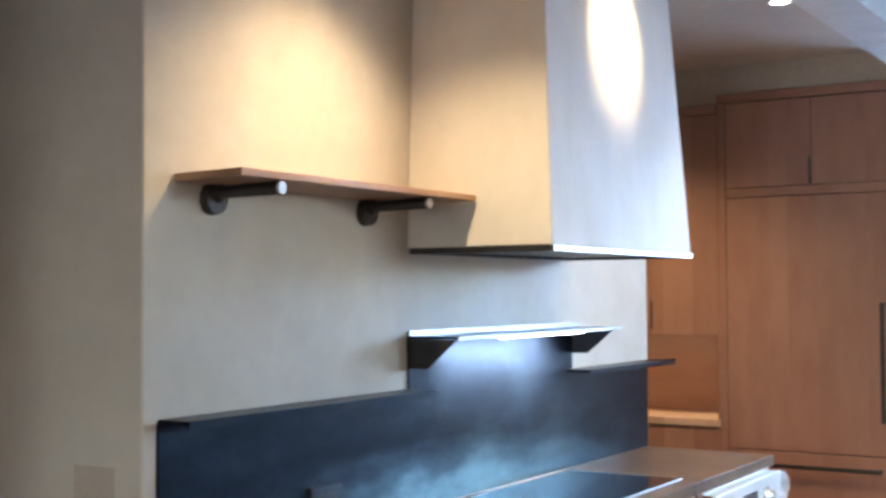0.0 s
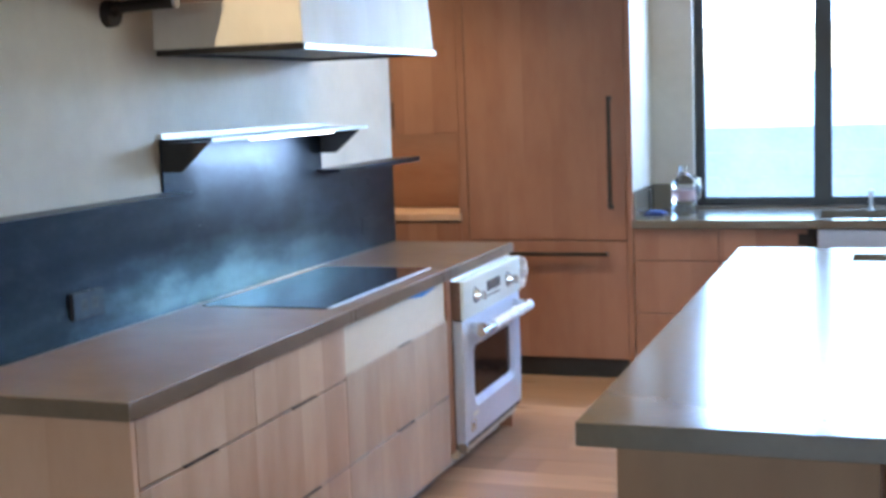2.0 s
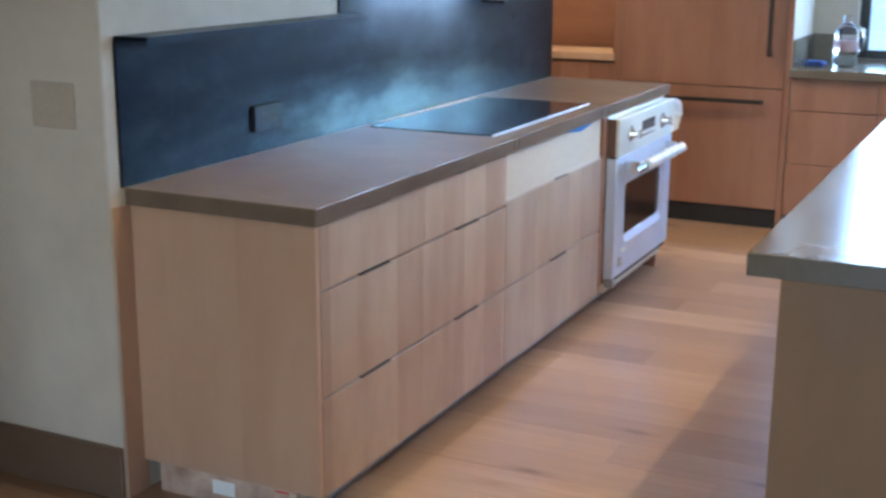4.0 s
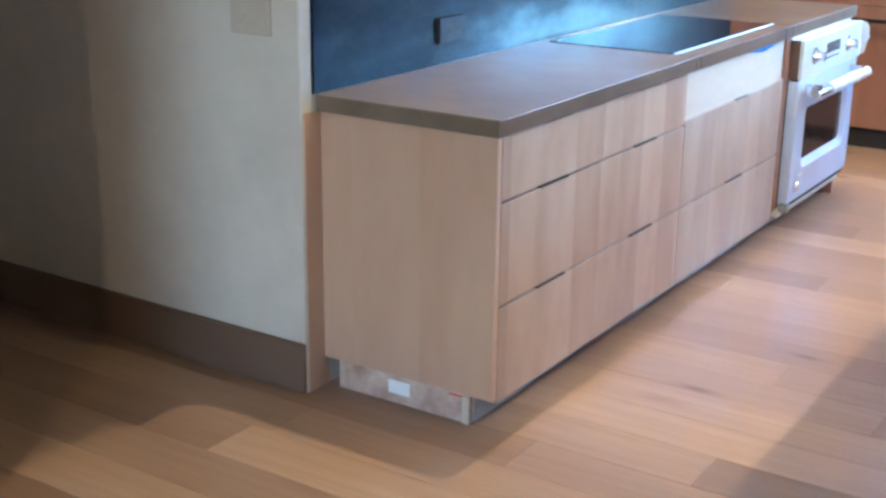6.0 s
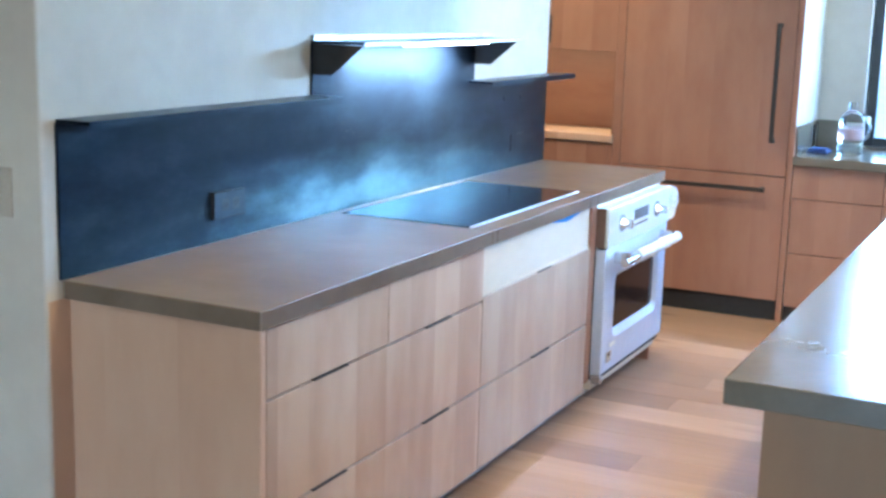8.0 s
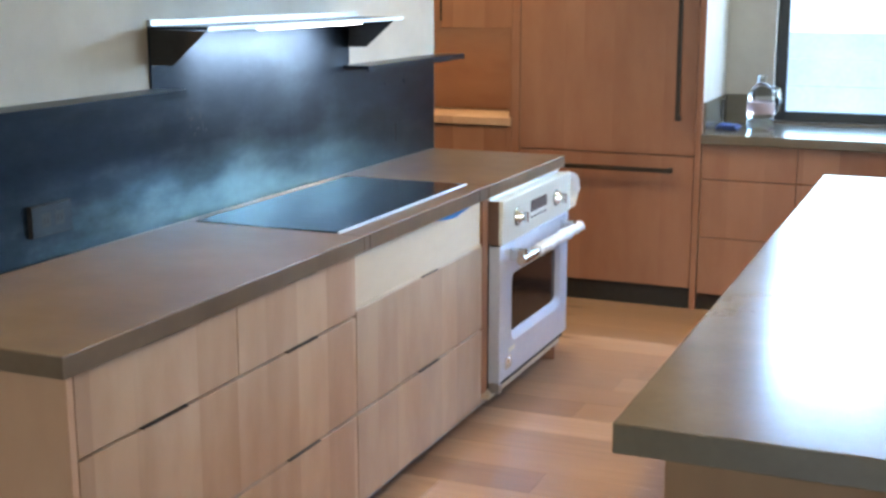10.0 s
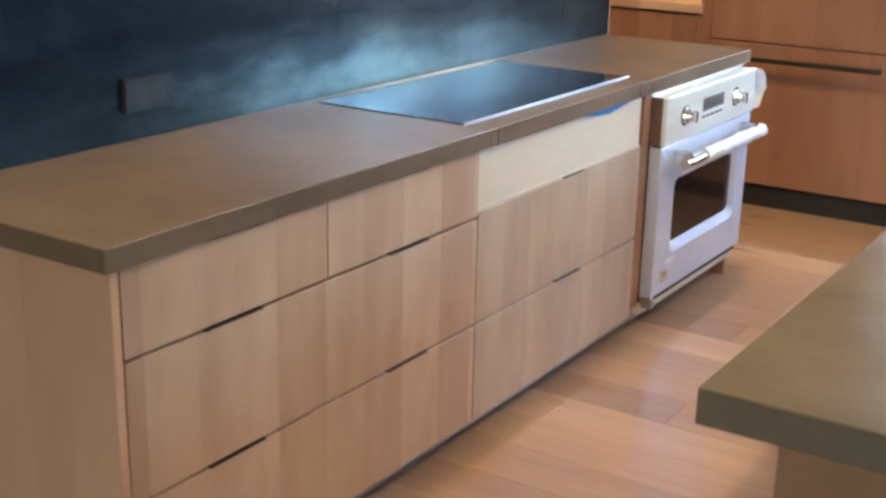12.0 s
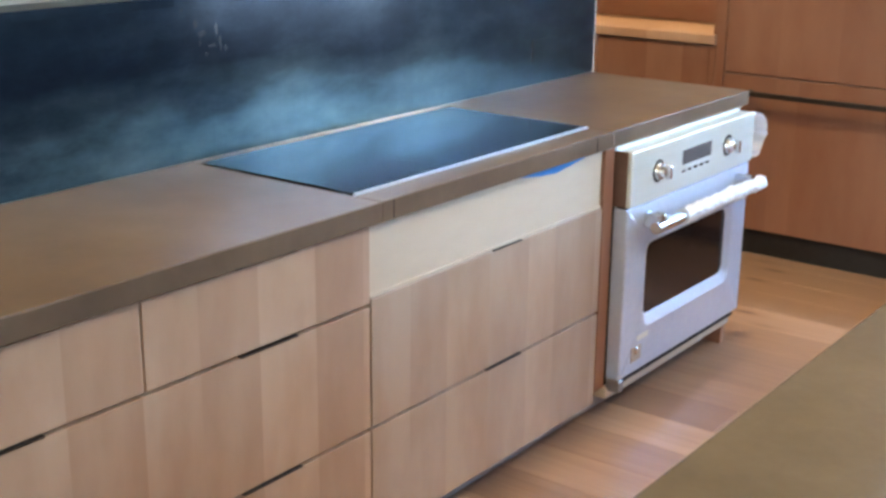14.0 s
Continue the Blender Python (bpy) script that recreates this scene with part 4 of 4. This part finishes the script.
def build_counter_things():
    y, z = BACK - 0.09, SC1
    d = thing("soap_dispenser", (2.245, y, z), "small steel soap pump beside the tap", "dispenser")
    part("body", turned(bmesh.new(), 2.245, y, [(0.020, z), (0.020, z + 0.006), (0.012, z + 0.010), (0.011, z + 0.085)]), STAIN, d, "", True)
    part("pump_head", box(turned(bmesh.new(), 2.245, y, [(0.016, z + 0.085), (0.017, z + 0.112), (0.010, z + 0.116)]), 2.241, 2.249, y - 0.06, y, z + 0.098, z + 0.108), STAIN, d)
    bx, by = 1.235, FAR + 0.24
    b = thing("water_jug", (bx, by, SC1), "clear plastic water jug with a pinkish label", "bottle")
    prof = [(0.055, 0.0), (0.068, 0.012), (0.070, 0.05), (0.063, 0.07), (0.070, 0.085), (0.070, 0.15), (0.064, 0.165), (0.069, 0.18), (0.060, 0.205), (0.036, 0.235), (0.024, 0.245), (0.022, 0.262)]
    bm = turned(bmesh.new(), bx, by, [(r, SC1 + h) for r, h in prof], 28)
    part("body", bm, PET, b, "", True)
    part("label", turned(bmesh.new(), bx, by, [(0.0705, SC1 + 0.09), (0.0712, SC1 + 0.092), (0.0712, SC1 + 0.145), (0.0705, SC1 + 0.147)], 28), LABEL, b, "faded pink label", True)
    part("cap", turned(bmesh.new(), bx, by, [(0.024, SC1 + 0.262), (0.024, SC1 + 0.283), (0.021, SC1 + 0.286)], 24), PET, b, "clear screw cap", True)
    part("grip", tube([(bx + 0.045, by, SC1 + 0.225), (bx + 0.085, by, SC1 + 0.215), (bx + 0.098, by, SC1 + 0.17), (bx + 0.090, by, SC1 + 0.11), (bx + 0.062, by, SC1 + 0.09)], 0.011), PET, b, "moulded side grip", True)
    k = thing("cloth", (1.06, FAR + 0.30, SC1), "folded dark blue cloth on the counter", "cloth")
    bm = bmesh.new()
    box(bm, 1.01, 1.12, FAR + 0.22, FAR + 0.38, SC1, SC1 + 0.012, bevel=0.005, steps=2), box(bm, 1.015, 1.11, FAR + 0.23, FAR + 0.36, SC1 + 0.011, SC1 + 0.022, bevel=0.005, steps=2)
    part("fold", bm, plain("navy_cloth", (0.03, 0.05, 0.16), 0.9), k)


build_counter_things()


# ---- island ----
IX0, IX1, IY0, IY1 = 1.723, 3.02, 0.056, 3.13


def build_island():
    sx0, sx1, sy0, sy1 = 2.215, 2.72, 2.70, 2.93
    t = thing("island_worktop", (2.4, 1.6, CT0), "glossy brown concrete island worktop", "worktop")
    part("slab", one_box(IX0, IX1, IY0, sy0, CT0 - 0.006, CT1, bevel=0.003, steps=2), ISLC, t)
    part("slab", one_box(IX0, sx0, sy0, IY1, CT0 - 0.006, CT1 - 0.0003, bevel=0.002), ISLC, t)
    part("slab", one_box(sx1, IX1, sy0, IY1, CT0 - 0.006, CT1 - 0.0003, bevel=0.002), ISLC, t)
    part("slab", one_box(sx0, sx1, sy1, IY1, CT0 - 0.006, CT1 - 0.0003, bevel=0.002), ISLC, t)
    b = thing("kitchen_island", (2.1, 1.8, 0), "brown cherry kitchen island with a seating overhang", "island")
    part("body", one_box(1.760, 2.335, 0.445, 3.08, 0.097, 0.868), GAP, b)
    part("end_panel", one_box(1.735, 2.350, 0.420, 0.443, 0.098, 0.868, bevel=0.0015), ISLW, b, "plain brown cherry end panel")
    part("plinth", one_box(1.775, 2.336, 0.452, 3.05, 0.0, 0.096), ISLW, b, "recessed brown plinth")
    part("leveller", rod(tube([(1.762, 0.438, 0.0), (1.762, 0.438, 0.060), (1.768, 0.436, 0.078), (1.784, 0.434, 0.082), (1.793, 0.434, 0.072)], 0.009), (1.762, 0.438, 0.0), (1.762, 0.438, 0.008), 0.017), BLACKM, b, "dark curved metal foot", True)
    for k in range(3):
        y0 = 0.446 + k * 0.88
        for z0, z1 in ((Z_B + 0.003, Z_TOP - 0.004), (Z_C + 0.003, Z_B - 0.003), (Z_BOT, Z_C - 0.003)):
            part("drawer_front", one_box(1.736, 1.758, y0, y0 + 0.876, z0, z1, bevel=0.0015), CHERRY, b)
    part("back_panel", one_box(2.3372, 2.350, 0.445, 3.08, 0.0, 0.868), CHERRY, b)
    part("knee_panel", one_box(2.352, 2.98, 1.10, 1.12, 0.0, 0.868), CHERRY, b, "shaded cherry panel in the knee space")
    part("far_leg", one_box(2.352, 2.98, 3.06, 3.08, 0.0, 0.868), CHERRY, b)
    s = thing("island_sink", (2.46, 2.8, 0.70), "small dark prep sink in the island", "sink")
    bm = bmesh.new()
    box(bm, sx0, sx1, sy0, sy1, 0.70, 0.71), box(bm, sx0, sx0 + 0.008, sy0, sy1, 0.71, 0.885), box(bm, sx1 - 0.008, sx1, sy0, sy1, 0.71, 0.885)
    box(bm, sx0, sx1, sy0, sy0 + 0.008, 0.71, 0.885), box(bm, sx0, sx1, sy1 - 0.008, sy1, 0.71, 0.885)
    part("basin", bm, BLACKM, s)


build_island()
faucet(2.47, 2.60, CT1, 1.25, 0.0, 0.14, "slim steel tap at the island prep sink")


# ---- lamps, plates ----
def build_small():
    for sx, sy, *rest in SPOTS:
        f = thing("ceiling_spot", (sx, sy, CEIL - 0.012), "small recessed ceiling spotlight, lit warm", "light", "ceiling spots")
        bm = bmesh.new()
        n = 28
        rings = [[bm.verts.new((sx + r * math.cos(2 * math.pi * k / n), sy + r * math.sin(2 * math.pi * k / n), z)) for k in range(n)] for r, z in ((0.055, CEIL), (0.053, CEIL - 0.006), (0.042, CEIL - 0.006), (0.038, CEIL))]
        for lo, hi in zip(rings, rings[1:]):
            for k in range(n):
                bm.faces.new((lo[k], lo[(k + 1) % n], hi[(k + 1) % n], hi[k]))
        part("trim_ring", bm, WHITE, f, "white trim ring", True)
        part("lens", rod(bmesh.new(), (sx, sy, CEIL - 0.004), (sx, sy, CEIL - 0.001), 0.037), LED, f, "glowing lens", True)
    p = thing("blank_plate", (-0.19, WALL_NEAR - 0.003, 1.09), "beige blank cover plate on the plaster wall", "plate")
    part("plate", one_box(-0.268, -0.112, WALL_NEAR - 0.006, WALL_NEAR, 1.088, 1.218, bevel=0.002), PLATE, p)
    v = thing("air_vent", (1.278, 3.25, 2.77), "dark slatted air grille on the side of the beam", "vent")
    part("backing", one_box(1.2755, 1.279, 2.80, 3.74, 2.765, 2.94), DARK, v)
    for k in range(7):
        part("slat", one_box(1.279, 1.289, 2.81, 3.73, 2.772 + k * 0.024, 2.780 + k * 0.024), BLACKM, v)


build_small()


# ---- floor boards, last ----
def build_floor():
    base = solid("floor", one_box(-3.34, 5.65, -6.25, BACK + 0.18, -0.12, -0.018), GAP, "wide oiled oak plank floor with knots", "floor", "structure")
    rng = random.Random(11)
    lengths = (1.2, 1.6, 2.0, 2.4, 2.9)
    shared = {}
    wide, gap = 0.192, 0.0009
    for ln in lengths:
        bm = one_box(0, ln - gap, 0, wide - gap, -0.018, 0.0)
        top = [e for e in bm.edges if all(v.co.z > -0.001 for v in e.verts)]
        bmesh.ops.bevel(bm, geom=top, offset=0.0007, segments=1, profile=0.5, affect="EDGES")
        shared[ln] = mesh_of("plank", bm, OAK)
    y = -3.2
    while y < BACK - 0.1:
        x = -3.3 + rng.random() * 1.5 - 1.4
        while x < 5.3:
            ln = rng.choice(lengths)
            if x + ln > -3.3:
                ob = new("plank", shared[ln])
                ob.parent = base
                ob.location = (x, y, 0)
                ob.scale.x = min(1.0, (5.6 - x) / ln)
            x += ln
        y += wide
    bm = bmesh.new()
    for k in range(16):
        box(bm, -3.3, 5.5, -6.2 + k * wide, -6.2 + (k + 1) * wide - gap, -0.018, -0.0002)
    ob = new("far_planks", mesh_of("far_planks", bm, OAK))
    ob.parent = base
    tagged(ob, kind="stuff")


build_floor()
